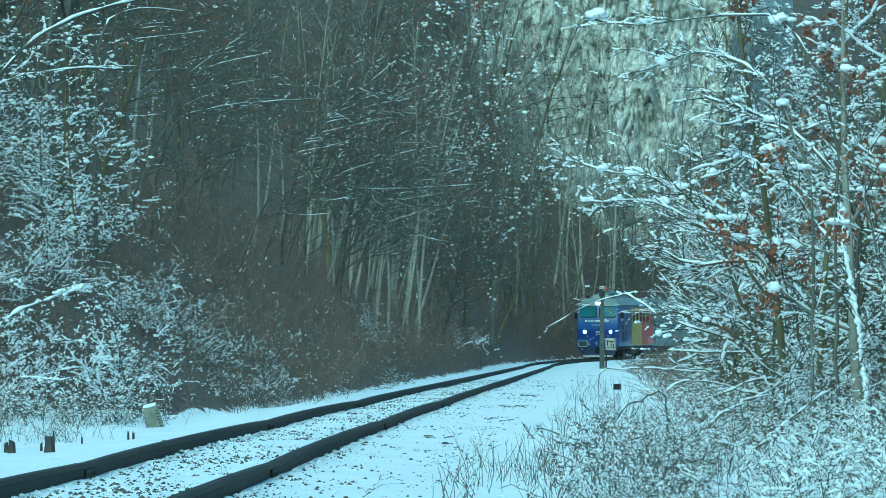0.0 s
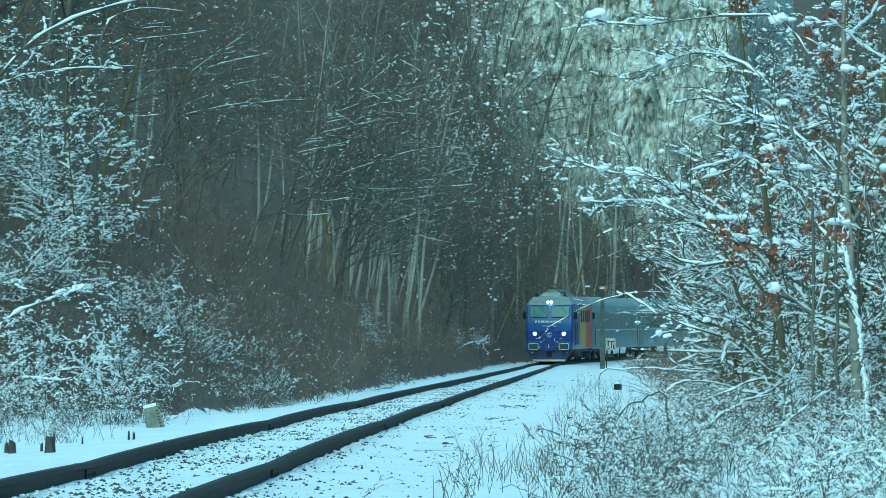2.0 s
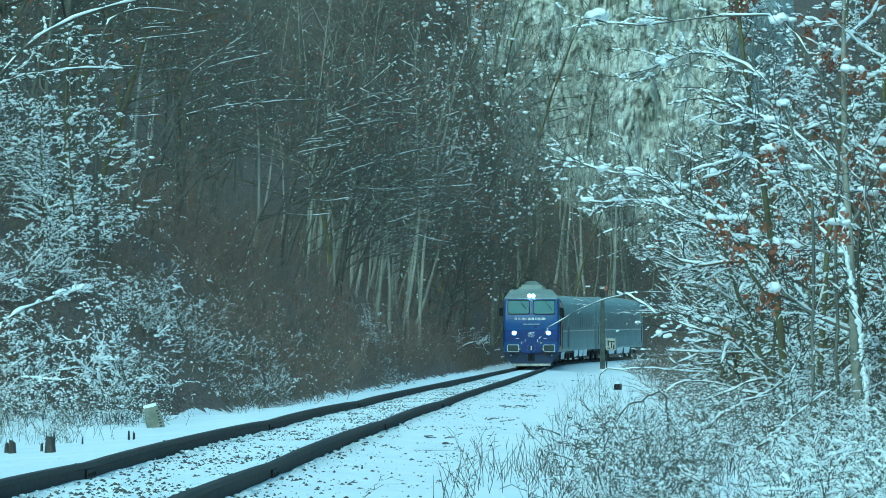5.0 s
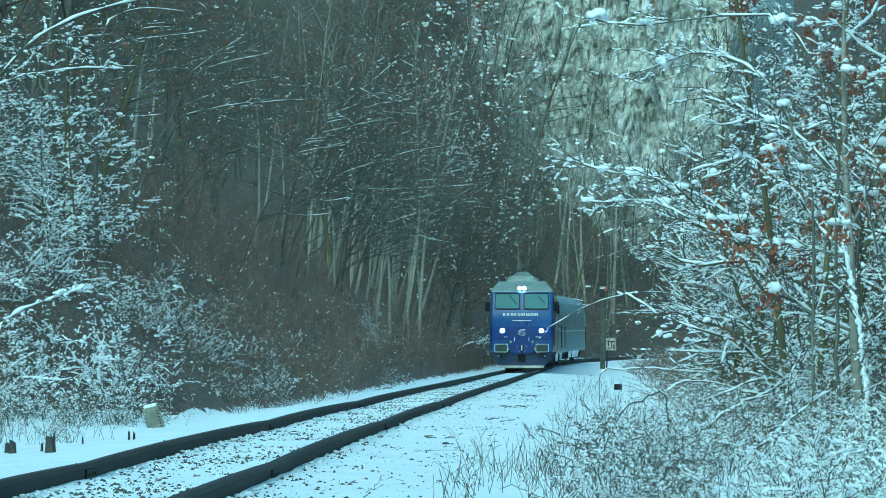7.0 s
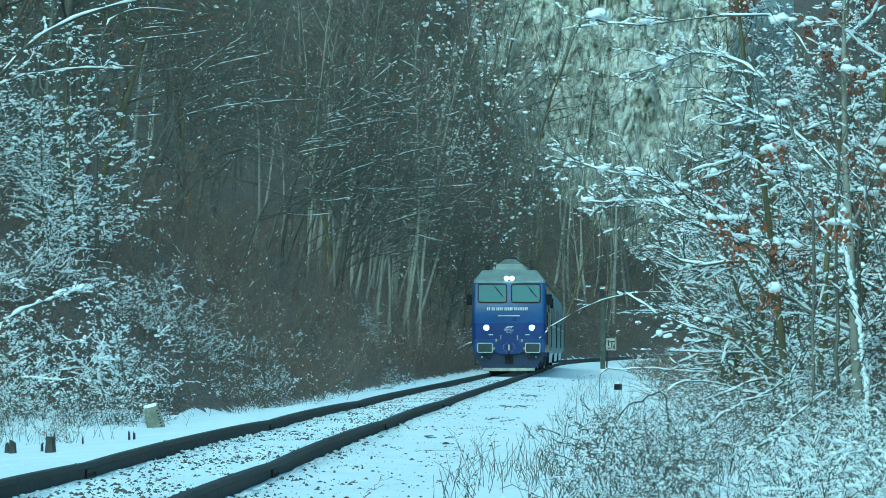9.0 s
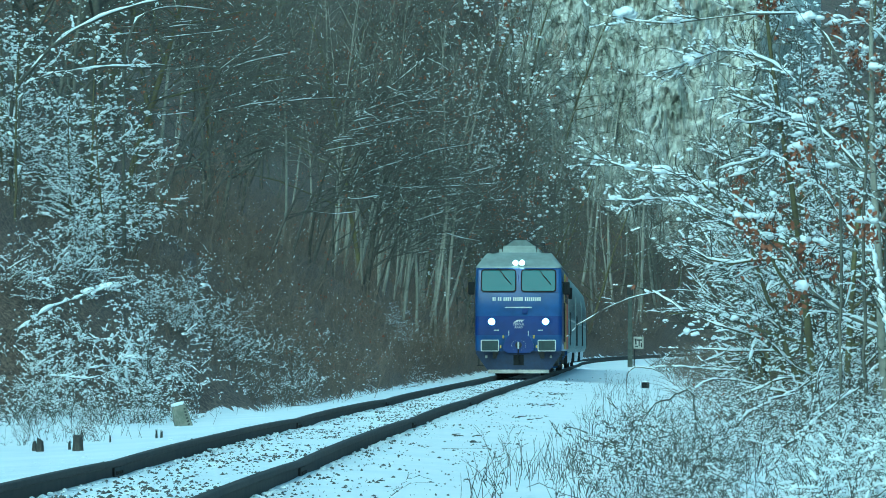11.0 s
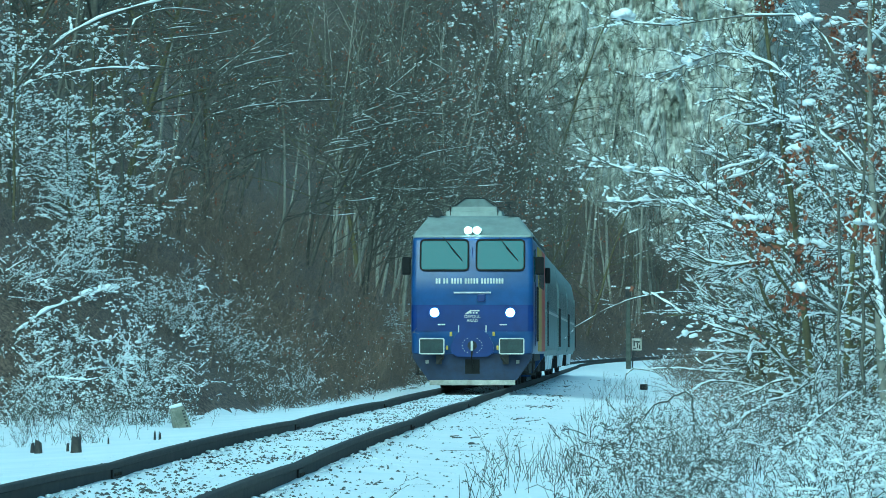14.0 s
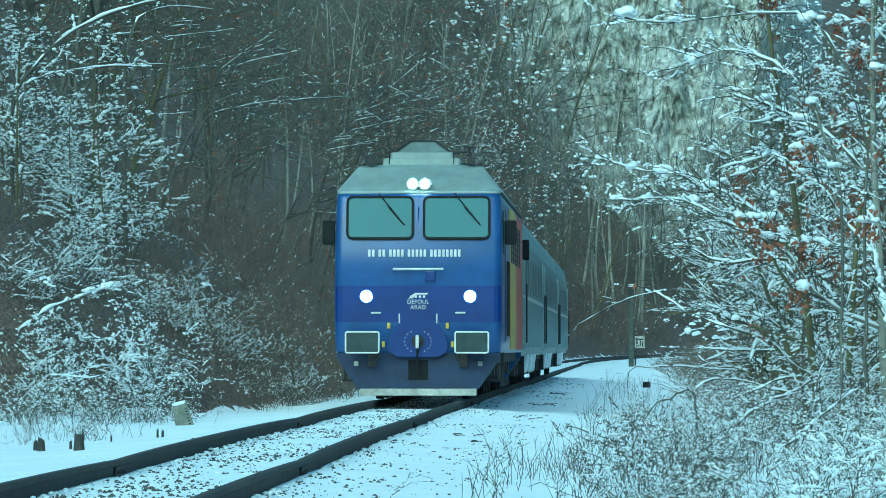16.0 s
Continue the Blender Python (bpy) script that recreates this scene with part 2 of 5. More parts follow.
RAIL_SHAPE = [(-0.036, 0.0), (-0.036, -0.035), (-0.009, -0.05), (-0.009, -0.135), (-0.06, -0.15), (-0.06, -0.172),
              (0.06, -0.172), (0.06, -0.15), (0.009, -0.135), (0.009, -0.05), (0.036, -0.035), (0.036, 0.0), (0.028, 0.006), (-0.028, 0.006)]


JOINTS = (16.5, 41.5, 66.5, 91.5)


def sag(s):
    """How far a rail has sunk at its worn joints."""
    return sum(0.03 * math.exp(-abs(s - j) / 4.2) for j in JOINTS)


def railway():
    track = tagged(new("railway_track"), "single railway track with rusty rails half buried in snow", "railway track", kind="structure")
    for off in (-0.7525, 0.7525):
        secs = []
        for k, (p, d) in enumerate(rail_path(off, -60.6, 560, 1.0)):
            n = Vector((d.y, -d.x, 0))
            secs.append([p + n * a + Vector((0, 0, b - sag(k - 60.6))) for a, b in RAIL_SHAPE])
        part("rail", loft(secs), RAIL, track)
        for s in JOINTS[1:]:
            p, d = rail_path(off, s, s, dz=-0.03)[0]
            m = Matrix.Translation(p) @ Matrix(((d.y, d.x, 0), (-d.x, d.y, 0), (0, 0, 1))).to_4x4()
            plate = part("fishplate", box(0.010, 0.03, -0.35, 0.35, -0.13, -0.045, 0.008), RAIL, track, m=m)
            part("fishplate", box(-0.03, -0.010, -0.35, 0.35, -0.13, -0.045, 0.008), RAIL, track, m=m)
            for k in (-0.25, -0.09, 0.09, 0.25):
                part("bolt", rod((0.025, k, -0.09), (0.045, k, -0.09), 0.014, 6), RAIL, plate)
    return track


railway()


# ---- the train ----
def half(pts):
    """Mirrors the right half of an outline into a closed ring."""
    return pts + [(-a, b) for a, b in reversed(pts)]


def ring(z, hw, front, back, r=0.12, k=3):
    """A rounded rectangle at height z, from back to front."""
    pts = []
    for cx, cy, a0 in ((hw - r, front - r, 0), (-hw + r, front - r, 90), (-hw + r, back + r, 180), (hw - r, back + r, 270)):
        for i in range(k + 1):
            a = radians(a0 + 90 * i / k)
            pts.append((cx + r * math.cos(a), cy + r * math.sin(a), z))
    return pts


def rounded_plate(x0, x1, z0, z1, y, depth, r, k=4):
    """An upright plate with rounded corners whose face looks along +y."""
    pts = []
    for cx, cz, a0 in ((x1 - r, z1 - r, 0), (x0 + r, z1 - r, 90), (x0 + r, z0 + r, 180), (x1 - r, z0 + r, 270)):
        for i in range(k + 1):
            a = radians(a0 + 90 * i / k)
            pts.append((cx + r * math.cos(a), cz + r * math.sin(a)))
    return loft([[(a, y, b) for a, b in pts], [(a, y + depth, b) for a, b in pts]])


def frame_plate(x0, x1, z0, z1, y, depth, w, r):
    """A rounded rectangular surround, open in the middle."""
    def loop(e, yy):
        pts = []
        rr = max(r - e, 0.01)
        for cx, cz, a0 in ((x1 - e - rr, z1 - e - rr, 0), (x0 + e + rr, z1 - e - rr, 90), (x0 + e + rr, z0 + e + rr, 180), (x1 - e - rr, z0 + e + rr, 270)):
            for i in range(4):
                a = radians(a0 + 30 * i)
                pts.append((cx + rr * math.cos(a), yy, cz + rr * math.sin(a)))
        return pts
    return loft([loop(0, y), loop(0, y + depth), loop(w, y + depth), loop(w, y), loop(0, y)], caps=False)


def merged(parts):
    bm = bmesh.new()
    for b in parts:
        me = bpy.data.meshes.new("scratch")
        b.to_mesh(me)
        b.free()
        bm.from_mesh(me)
        bpy.data.meshes.remove(me)
    return bm


def lettering(name, text, size, mat, parent, m):
    cu = bpy.data.curves.new(name, "FONT")
    cu.body, cu.size, cu.align_x, cu.extrude = text, size, "CENTER", 0.003
    ob = new(name, cu)
    me = bpy.data.meshes.new_from_object(ob.evaluated_get(bpy.context.evaluated_depsgraph_get()))
    bpy.data.objects.remove(ob)
    me.materials.clear()
    me.materials.append(mat)
    return part(name, me, mat, parent, m=m)


def wheelset(parent, y, r=0.5):
    """Two wheels on an axle, turning about its middle."""
    ax = part("wheelset", rod((-0.8, 0, 0), (0.8, 0, 0), 0.08), DIRT, parent, m=pose(0, y, r))
    for x in (-0.75, 0.75):
        part("wheel", merged([rod((x - 0.065, 0, 0), (x + 0.065, 0, 0), r, 28), rod((x - 0.1, 0, 0), (x + 0.1, 0, 0), 0.14, 12),
                              box(x - 0.075, x + 0.075, -0.05, 0.05, -r * 0.8, r * 0.8)]), RAIL, ax)
    return ax


def bogie(parent, y, axles, r):
    b = part("bogie", merged([box(s * 1.0 - 0.07, s * 1.0 + 0.07, y - axles[-1] - 0.6, y + axles[-1] + 0.6, r + 0.05, r + 0.35, 0.05) for s in (-1, 1)]
             + [box(-1.0, 1.0, y - 0.25, y + 0.25, r, r + 0.3, 0.04)]), DIRT, parent)
    sets = []
    for a in axles:
        sets.append(wheelset(parent, y + a, r))
        for s in (-1, 1):
            part("axle_box", merged([box(s * 1.1 - 0.1, s * 1.1 + 0.1, y + a - 0.17, y + a + 0.17, r - 0.16, r + 0.2, 0.04)]
                 + [rod((s * 1.08, y + a + k, r + 0.02), (s * 1.08, y + a + k, r + 0.34), 0.07) for k in (-0.3, 0.3)]), DIRT, b)
    return sets


FRONT = pose(0, 0, 0, 90, 0, 180)


COWL = two_tone("cowl_grey", (0.10, 0.13, 0.125), (0.14, 0.17, 0.165), 0.8, 0.5, 0.05, 0.004)
SEAL = two_tone("window_rubber", (0.004, 0.005, 0.006), (0.010, 0.011, 0.012), 4, 0.9, 0.1, 0.002)
BUFFER = two_tone("buffer_plate", (0.018, 0.032, 0.034), (0.035, 0.055, 0.055), 5, 0.6, 0.2, 0.004)


def locomotive():
    loco = tagged(new("locomotive"), "blue diesel locomotive with grey roof, tricolour flank and lit headlights", "locomotive")
    prof = [(0.80, 1.39, 8.30), (0.84, 1.42, 8.33), (1.33, 1.43, 8.35), (1.95, 1.43, 8.35), (2.0, 1.43, 8.37), (2.6, 1.43, 8.31), (3.44, 1.41, 8.13), (3.53, 1.40, 8.10)]
    part("body", loft([ring(z, w, f, -f, 0.14) for z, w, f in prof]), BLUE, loco, smooth=True)
    part("nose_band", loft([ring(z, w + 0.005, f + 0.006, 7.2, 0.14) for z, w, f in prof[2:4]]), NAVY, loco, "dark navy band across the nose", smooth=False)
    roof = part("roof", loft([ring(z, w, f, -f, 0.1) for z, w, f in ((3.534, 1.40, 8.10), (3.58, 1.40, 8.08), (3.64, 1.36, 7.98), (3.98, 1.11, 7.40), (4.04, 1.06, 7.26), (4.06, 0.98, 7.1))]), ROOFGREY, loco, "grey sloping roof", smooth=False)
    part("gutter", merged([box(s * 1.41 - 0.02, s * 1.41 + 0.02, -7.9, 7.9, 3.5, 3.56, 0.01) for s in (-1, 1)]), BLACK, roof)
    housing = part("roof_housing", merged([loft([ring(z, w, f, -2.0, 0.04) for z, w, f in ((4.03, 0.68, 6.95), (4.17, 0.67, 6.92), (4.18, 0.65, 6.9))]),
                                           loft([ring(z, w, f, -1.9, 0.04) for z, w, f in ((4.17, 0.545, 6.8), (4.275, 0.54, 6.78), (4.29, 0.52, 6.75))])]), ROOFGREY, loco)
    for x in (-0.56, 0.56):
        part("housing_seam", rod((x, 6.93, 4.04), (x, 6.93, 4.27), 0.012, 6), BLACK, housing)
    cowl = part("roof_cowl", loft([ring(z, w, f, -1.5, 0.05) for z, w, f in ((4.28, 0.47, 6.3), (4.33, 0.45, 6.28), (4.49, 0.24, 6.2), (4.51, 0.2, 6.15))]), COWL, loco, "dark trapezoid exhaust cowl")
    part("cowl_rim", merged([rod((s * 0.22, 6.22, 4.505), (s * 0.47, 6.3, 4.325), 0.014, 6) for s in (-1, 1)] + [rod((-0.22, 6.2, 4.505), (0.22, 6.2, 4.505), 0.014, 6)]), BLACK, cowl)
    for x, z, r in ((0.86, 4.13, 0.105), (-0.87, 4.12, 0.075)):
        horn = part("horn", merged([rod((x, 7.1, z), (x, 7.36, z), r, 18), rod((x, 6.6, z), (x, 7.1, z), r * 0.5, 10), box(x - 0.05, x + 0.05, 7.05, 7.2, 3.98, z - r * 0.6)]), BLACK, loco)
        part("horn_mouth", rod((x, 7.355, z), (x, 7.368, z), r * 0.5, 14), DIRT, horn)
    part("antenna", merged([rod((-0.82, 6.6, 4.05), (-0.82, 6.6, 4.38), 0.02), box(-0.92, -0.72, 6.56, 6.64, 4.365, 4.395), rod((-0.5, 6.6, 4.28), (-0.82, 6.6, 4.31), 0.02), box(-0.87, -0.77, 6.55, 6.65, 4.22, 4.27)]), BLACK, loco)
    for s in (-1, 1):
        part("roof_rail", rod((s * 0.7, 7.3, 4.07), (s * 1.07, 7.3, 4.045), 0.012, 6), BLACK, loco)
    for s in (-1, 1):
        x0, x1 = sorted((s * 0.11, s * 1.2))
        lean = pose(0, 8.215, 3.1, 12.2) @ pose(0, 0, -3.1)
        w = part("windscreen", rounded_plate(x0, x1, 2.76, 3.46, -0.03, 0.055, 0.09), GLASS, loco, m=lean)
        part("window_seal", frame_plate(x0 - 0.035, x1 + 0.035, 2.725, 3.495, 0.0, 0.035, 0.042, 0.11), SEAL, w)
        xa = -s * 0.0 + (0.68 if s > 0 else -0.62)
        part("wiper", merged([rod((xa, 0.06, 3.53), (xa - 0.40, 0.05, 3.03), 0.009, 6), rod((xa - 0.17, 0.055, 3.29), (xa - 0.44, 0.05, 2.98), 0.012, 6)]), SEAL, w)
        part("headlight", rod((s * 0.885, 8.34, 1.77), (s * 0.885, 8.375, 1.77), 0.1, 20), LAMP, loco, "lit round headlight")
        part("headlight_bezel", merged([rod((s * 0.885, 8.33, 1.77), (s * 0.885, 8.366, 1.77), 0.14, 20)]), NAVY, loco)
        part("top_headlight", rod((s * 0.105, 7.95, 3.70), (s * 0.105, 8.10, 3.70), 0.07, 18), LAMP, loco, "lit headlight above the windscreens")
        part("top_light_housing", rod((s * 0.105, 7.75, 3.70), (s * 0.105, 8.08, 3.70), 0.11, 18), ROOFGREY, loco)
        mir = part("mirror", box(min(s * 1.46, s * 1.67), max(s * 1.46, s * 1.67), 7.72, 7.84, 2.66, 3.08, 0.04), SEAL, loco)
        part("mirror_arm", rod((s * 1.38, 7.75, 3.1), (s * 1.56, 7.78, 2.98), 0.02), BLACK, mir)
        rear = part("mirror", box(min(s * 1.44, s * 1.58), max(s * 1.44, s * 1.58), -7.84, -7.72, 2.66, 3.08, 0.04), SEAL, loco)
        part("mirror_arm", rod((s * 1.38, -7.75, 3.1), (s * 1.5, -7.78, 2.98), 0.02), BLACK, rear)
        part("step_rail", box(s * 0.72 - 0.085, s * 0.72 + 0.085, 8.36, 8.4, 1.475, 1.505, 0.008), WHITE, loco)
        part("grab_rail", box(s * 0.32 - 0.012, s * 0.32 + 0.012, 8.36, 8.4, 1.31, 1.475, 0.008), WHITE, loco)
        cx = s * 0.93
        buf = part("buffer", rounded_plate(cx - 0.29, cx + 0.29, 0.80, 1.17, 8.80, 0.05, 0.04), BUFFER, loco, "rectangular buffer plate edged in white")
        part("buffer_edge", frame_plate(cx - 0.295, cx + 0.295, 0.795, 1.175, 8.80, 0.056, 0.026, 0.045), WHITE, buf)
        part("buffer_stem", merged([rod((cx, 8.3, 0.98), (cx, 8.82, 0.98), 0.12, 16), rod((cx, 8.3, 0.98), (cx, 8.5, 0.98), 0.17, 16)]), DIRT, buf)
        part("tail_light", box(s * 1.06 - 0.04, s * 1.06 + 0.04, 8.3, 8.335, 0.58, 0.66, 0.01), CONCRETE, loco)
        part("air_cock", merged([box(s * 0.5 - 0.028, s * 0.5 + 0.028, 8.35, 8.43, 1.22, 1.32, 0.01)]), YELLOW, loco)
        part("air_cock", merged([box(s * 0.59 - 0.024, s * 0.59 + 0.024, 8.35, 8.47, 0.90, 1.0, 0.01)]), YELLOW, loco)
        part("brake_hose", merged([rod((s * 0.66, 8.4, 0.92), (s * 0.68, 8.46, 0.72), 0.025), rod((s * 0.68, 8.46, 0.72), (s * 0.78, 8.42, 0.6), 0.025), box(s * 0.78 - 0.07, s * 0.78 + 0.07, 8.3, 8.42, 0.56, 0.78, 0.02)]), DIRT, loco)
        # the flank: cab door, tricolour fields, grilles, steps
        X = s * 1.432
        part("cab_door", box(min(X, X + s * 0.012), max(X, X + s * 0.012), 5.5, 6.25, 1.0, 3.3, 0.004), NAVY, loco)
        part("handrail", rod((X + s * 0.05, 6.4, 1.1), (X + s * 0.05, 6.4, 2.4), 0.018), BLACK, loco)
        part("handrail", rod((X + s * 0.05, 5.4, 1.1), (X + s * 0.05, 5.4, 2.4), 0.018), BLACK, loco)
        part("side_window", box(min(X, X + s * 0.014), max(X, X + s * 0.014), 6.6, 7.4, 2.5, 3.25, 0.004), GLASS, loco)
        for c, y0, y1, nm in ((YELLOW, -2.2, 2.4, "yellow_field"), (RED, -7.4, -2.2, "red_field")):
            part(nm, box(min(X - s * 0.03, X + s * 0.008), max(X - s * 0.03, X + s * 0.008), y0, y1, 0.86, 3.42), c, loco)
        for k in range(5):
            y = 1.6 - 1.6 * k
            g = part("grille", box(min(X, X + s * 0.014), max(X, X + s * 0.014), y - 0.5, y + 0.5, 2.45, 3.2, 0.004), DIRT, loco)
            for j in range(6):
                part("louvre", box(min(X, X + s * 0.022), max(X, X + s * 0.022), y - 0.46, y + 0.46, 2.52 + j * 0.11, 2.55 + j * 0.11), BLACK, g)
        part("cab_steps", merged([box(min(s * 1.2, s * 1.42), max(s * 1.2, s * 1.42), 5.55, 6.2, z, z + 0.04) for z in (0.3, 0.58)]
             + [rod((s * 1.38, y, 0.3), (s * 1.38, y, 0.85), 0.02) for y in (5.57, 6.18)]), DIRT, loco)
    part("front_handrail", merged([rod((-0.43, 8.42, 2.235), (0.43, 8.42, 2.235), 0.02), rod((-0.42, 8.34, 2.235), (-0.42, 8.42, 2.235), 0.015), rod((0.42, 8.34, 2.235), (0.42, 8.42, 2.235), 0.015)]), WHITE, loco)
    part("window_ledge", box(-1.27, 1.27, 8.255, 8.285, 2.66, 2.685, 0.008), NAVY, loco)
    part("centre_pillar_rail", rod((0, 8.24, 2.8), (0, 8.16, 3.3), 0.014, 6), NAVY, loco)
    part("socket_mark", loft([[(-0.32, y, 2.06), (-0.37, y, 2.06), (-0.345, y, 2.12)] for y in (8.345, 8.35)]), WHITE, loco)
    part("socket_box", box(-0.3, -0.12, 8.33, 8.43, 2.02, 2.2, 0.02), NAVY, loco)
    # number row: one plain bar for each character
    x = 0.86
    for group in (2, 2, 4, 5, 8):
        for _ in range(group):
            part("number_bar", box(x - 0.045, x, 8.30, 8.338, 2.445, 2.57, 0.012), WHITE, loco)
            x -= 0.068
        x -= 0.045
    part("emblem", merged([loft([[(0.17, y, 1.735), (0.05, y, 1.83), (-0.18, y, 1.83), (-0.15, y, 1.80), (0.02, y, 1.80), (0.10, y, 1.735)] for y in (8.358, 8.364)])]
         + [box(-0.12 + 0.07 * i, -0.08 + 0.07 * i, 8.358, 8.364, 1.745, 1.785) for i in range(4)]), WHITE, loco)
    lettering("depot_text", "DEPOUL", 0.1, WHITE, loco, Matrix.Translation((0, 8.360, 1.645)) @ FRONT)
    lettering("depot_text", "ARAD", 0.1, WHITE, loco, Matrix.Translation((0, 8.360, 1.55)) @ FRONT)
    cpl = part("coupler_panel", loft([[(a, y, b) for a, b in half([(0.25, 1.36), (0.38, 1.25), (0.50, 1.0), (0.50, 0.84), (0.36, 0.74)])] for y in (8.34, 8.46)]), NAVY, loco)
    for i in range(14):
        a = radians(-60 + 120 * (i % 7) / 6 + (180 if i > 6 else 0))
        part("rivet", rod((0.23 * math.cos(a), 8.46, 1.0 + 0.19 * math.sin(a)), (0.23 * math.cos(a), 8.468, 1.0 + 0.19 * math.sin(a)), 0.011, 6), WHITE, cpl)
    part("draw_hook", merged([rod((0, 8.46, 1.0), (0, 8.5, 1.0), 0.11, 18), rod((0, 8.5, 1.0), (0, 8.72, 0.98), 0.05)]), BLACK, cpl)
    part("hook_tip", box(-0.028, 0.028, 8.7, 8.76, 0.88, 1.11, 0.02), WHITE, cpl)
    part("apron", loft([[(a, y, b) for a, b in half([(1.40, 0.80), (1.40, 0.72), (1.25, 0.5), (1.03, 0.19)])] for y in (8.1, 8.30)]), APRON, loco)
    # a flat near-black plate stands in for the shade inside the recess
    part("coupling_recess", box(-0.17, 0.17, 8.29, 8.31, 0.34, 0.68, 0.004), SEAL, loco, "flat dark plate for the shade of the recess behind the coupling")
    part("coupling_chain", merged([rod((0, 8.5, 0.9), (0.02, 8.42, 0.68), 0.022), rod((0.02, 8.42, 0.68), (-0.02, 8.36, 0.42), 0.02)]), SEAL, loco)
    part("plough_bar", box(-1.0, 1.0, 8.24, 8.42, 0.075, 0.195, 0.015), GRIMY_HAZED_WHITE, loco, "dirty white plough bar")
    part("wing_sheet", loft([[(s * a, y, b) for s in (1,) for a, b in ((1.03, 0.19), (1.40, 0.72), (1.40, 0.80), (-1.40, 0.80), (-1.40, 0.72), (-1.03, 0.19))] for y in (-8.3, -8.1)]), BLUE, loco)
    part("underframe", merged([box(-1.3, 1.3, -8.0, 8.0, 0.62, 0.82, 0.03), box(-1.2, 1.2, -1.5, 1.5, 0.28, 0.8, 0.08)]), DIRT, loco)
    sets = bogie(loco, 4.4, (-1.9, 0.0, 1.9), 0.55) + bogie(loco, -4.4, (-1.9, 0.0, 1.9), 0.55)
    return loco, sets


def coach():
    c = tagged(new("passenger_coach"), "weathered blue-grey passenger coach with snow on its skirts", "coach", group="coaches behind the locomotive")
    prof = half([(1.36, 0.72), (1.42, 0.9), (1.43, 2.2), (1.40, 3.1), (1.34, 3.38)])
    body = part("body", loft([[(a, y, b) for a, b in prof] for y in (-12.1, 12.1)]), COACH, c)
    top = half([(1.345, 3.38), (1.30, 3.55), (1.12, 3.78), (0.8, 3.94), (0.4, 4.02)])
    part("roof", loft([[(a, y, b) for a, b in top] for y in (-12.1, 12.1)]), COACH_ROOF, c, "pale grey ribbed roof")
    for k in range(9):
        y = -10.8 + 2.7 * k
        part("roof_vent", box(-0.18, 0.18, y - 0.2, y + 0.2, 4.01, 4.12, 0.04), COACH_ROOF, c)
    for s in (-1, 1):
        X = s * 1.43
        for z in (1.95,):
            part("stripe", box(min(X - s * 0.02, X + s * 0.014), max(X - s * 0.02, X + s * 0.014), -12.0, 12.0, z - 0.035, z + 0.035), WHITE, body)
        part("lower_panel", box(min(X - s * 0.05, X + s * 0.003), max(X - s * 0.05, X + s * 0.003), -12.0, 12.0, 0.95, 1.5), COACH_ROOF, body)
        part("window_band", box(min(X - s * 0.06, X + s * 0.004), max(X - s * 0.06, X + s * 0.004), -10.2, 10.2, 2.02, 2.84), NAVY_GREY, body)
        for k in range(10):
            y = -9 + 2.0 * k
            w = part("window", box(min(X - s * 0.06, X + s * 0.012), max(X - s * 0.06, X + s * 0.012), y - 0.6, y + 0.6, 2.05, 2.80, 0.006), NAVY_GREY, body)
            part("pane", box(min(X, X + s * 0.016), max(X, X + s * 0.016), y - 0.54, y + 0.54, 2.11, 2.74), COACH_GLASS, w)
        for y in (-11.2, 11.2):
            d = part("door", box(min(X - s * 0.04, X + s * 0.02), max(X - s * 0.04, X + s * 0.02), y - 0.42, y + 0.42, 0.86, 2.95, 0.008), COACH_ROOF, body)
            part("door_window", box(min(X, X + s * 0.026), max(X, X + s * 0.026), y - 0.22, y + 0.22, 2.0, 2.75), COACH_GLASS, d)
            part("door_rail", rod((X + s * 0.06, y + 0.5, 1.0), (X + s * 0.06, y + 0.5, 2.2), 0.018), BLACK, d)
        for k, (y0, y1) in enumerate(((-5.4, -2.6), (-1.8, 1.2), (2.4, 5.2))):
            x = s * 1.15
            part("equipment_box", box(min(x - s * 0.5, x + s * 0.15), max(x - s * 0.5, x + s * 0.15), y0, y1, 0.3, 0.75, 0.03), DIRT, c)
            part("snow_crust", loft([[(X - s * 0.11 + s * 0.05 * q, y, 0.36 + 0.4 * q + 0.03 * math.sin(5 * y + q)) for q in (0, 0.33, 0.66, 1)] + [(X - s * 0.16, y, 0.74), (X - s * 0.18, y, 0.36)]
                                     for y in (y0 + 0.1, y0 + 0.7, (y0 + y1) / 2, y1 - 0.5, y1 - 0.1)]), SNOW, c, "packed snow on the skirt")
    part("underframe", box(-1.2, 1.2, -12.0, 12.0, 0.6, 0.85, 0.02), DIRT, c)
    for e in (-1, 1):
        part("gangway", box(-0.55, 0.55, min(e * 12.05, e * 12.42), max(e * 12.05, e * 12.42), 0.95, 3.2, 0.08), BLACK, c)
        for s in (-1, 1):
            part("buffer", merged([rod((s * 0.88, e * 12.05, 1.03), (s * 0.88, e * 12.35, 1.03), 0.09, 12), rod((s * 0.88, e * 12.32, 1.03), (s * 0.88, e * 12.38, 1.03), 0.22, 18)]), DIRT, c)
    sets = bogie(c, 8.6, (-1.25, 1.25), 0.46) + bogie(c, -8.6, (-1.25, 1.25), 0.46)
    return c, sets


NAVY_GREY = two_tone("window_band_paint", (0.14, 0.19, 0.195), (0.19, 0.235, 0.24), 0.8, 0.4, 0.04, 0.003)
LOCO, LOCO_WHEELS = locomotive()
first_coach, _ = coach()
COACHES = [first_coach] + [copy_thing(first_coach, pose(0, 0, 0)) for _ in range(2)]


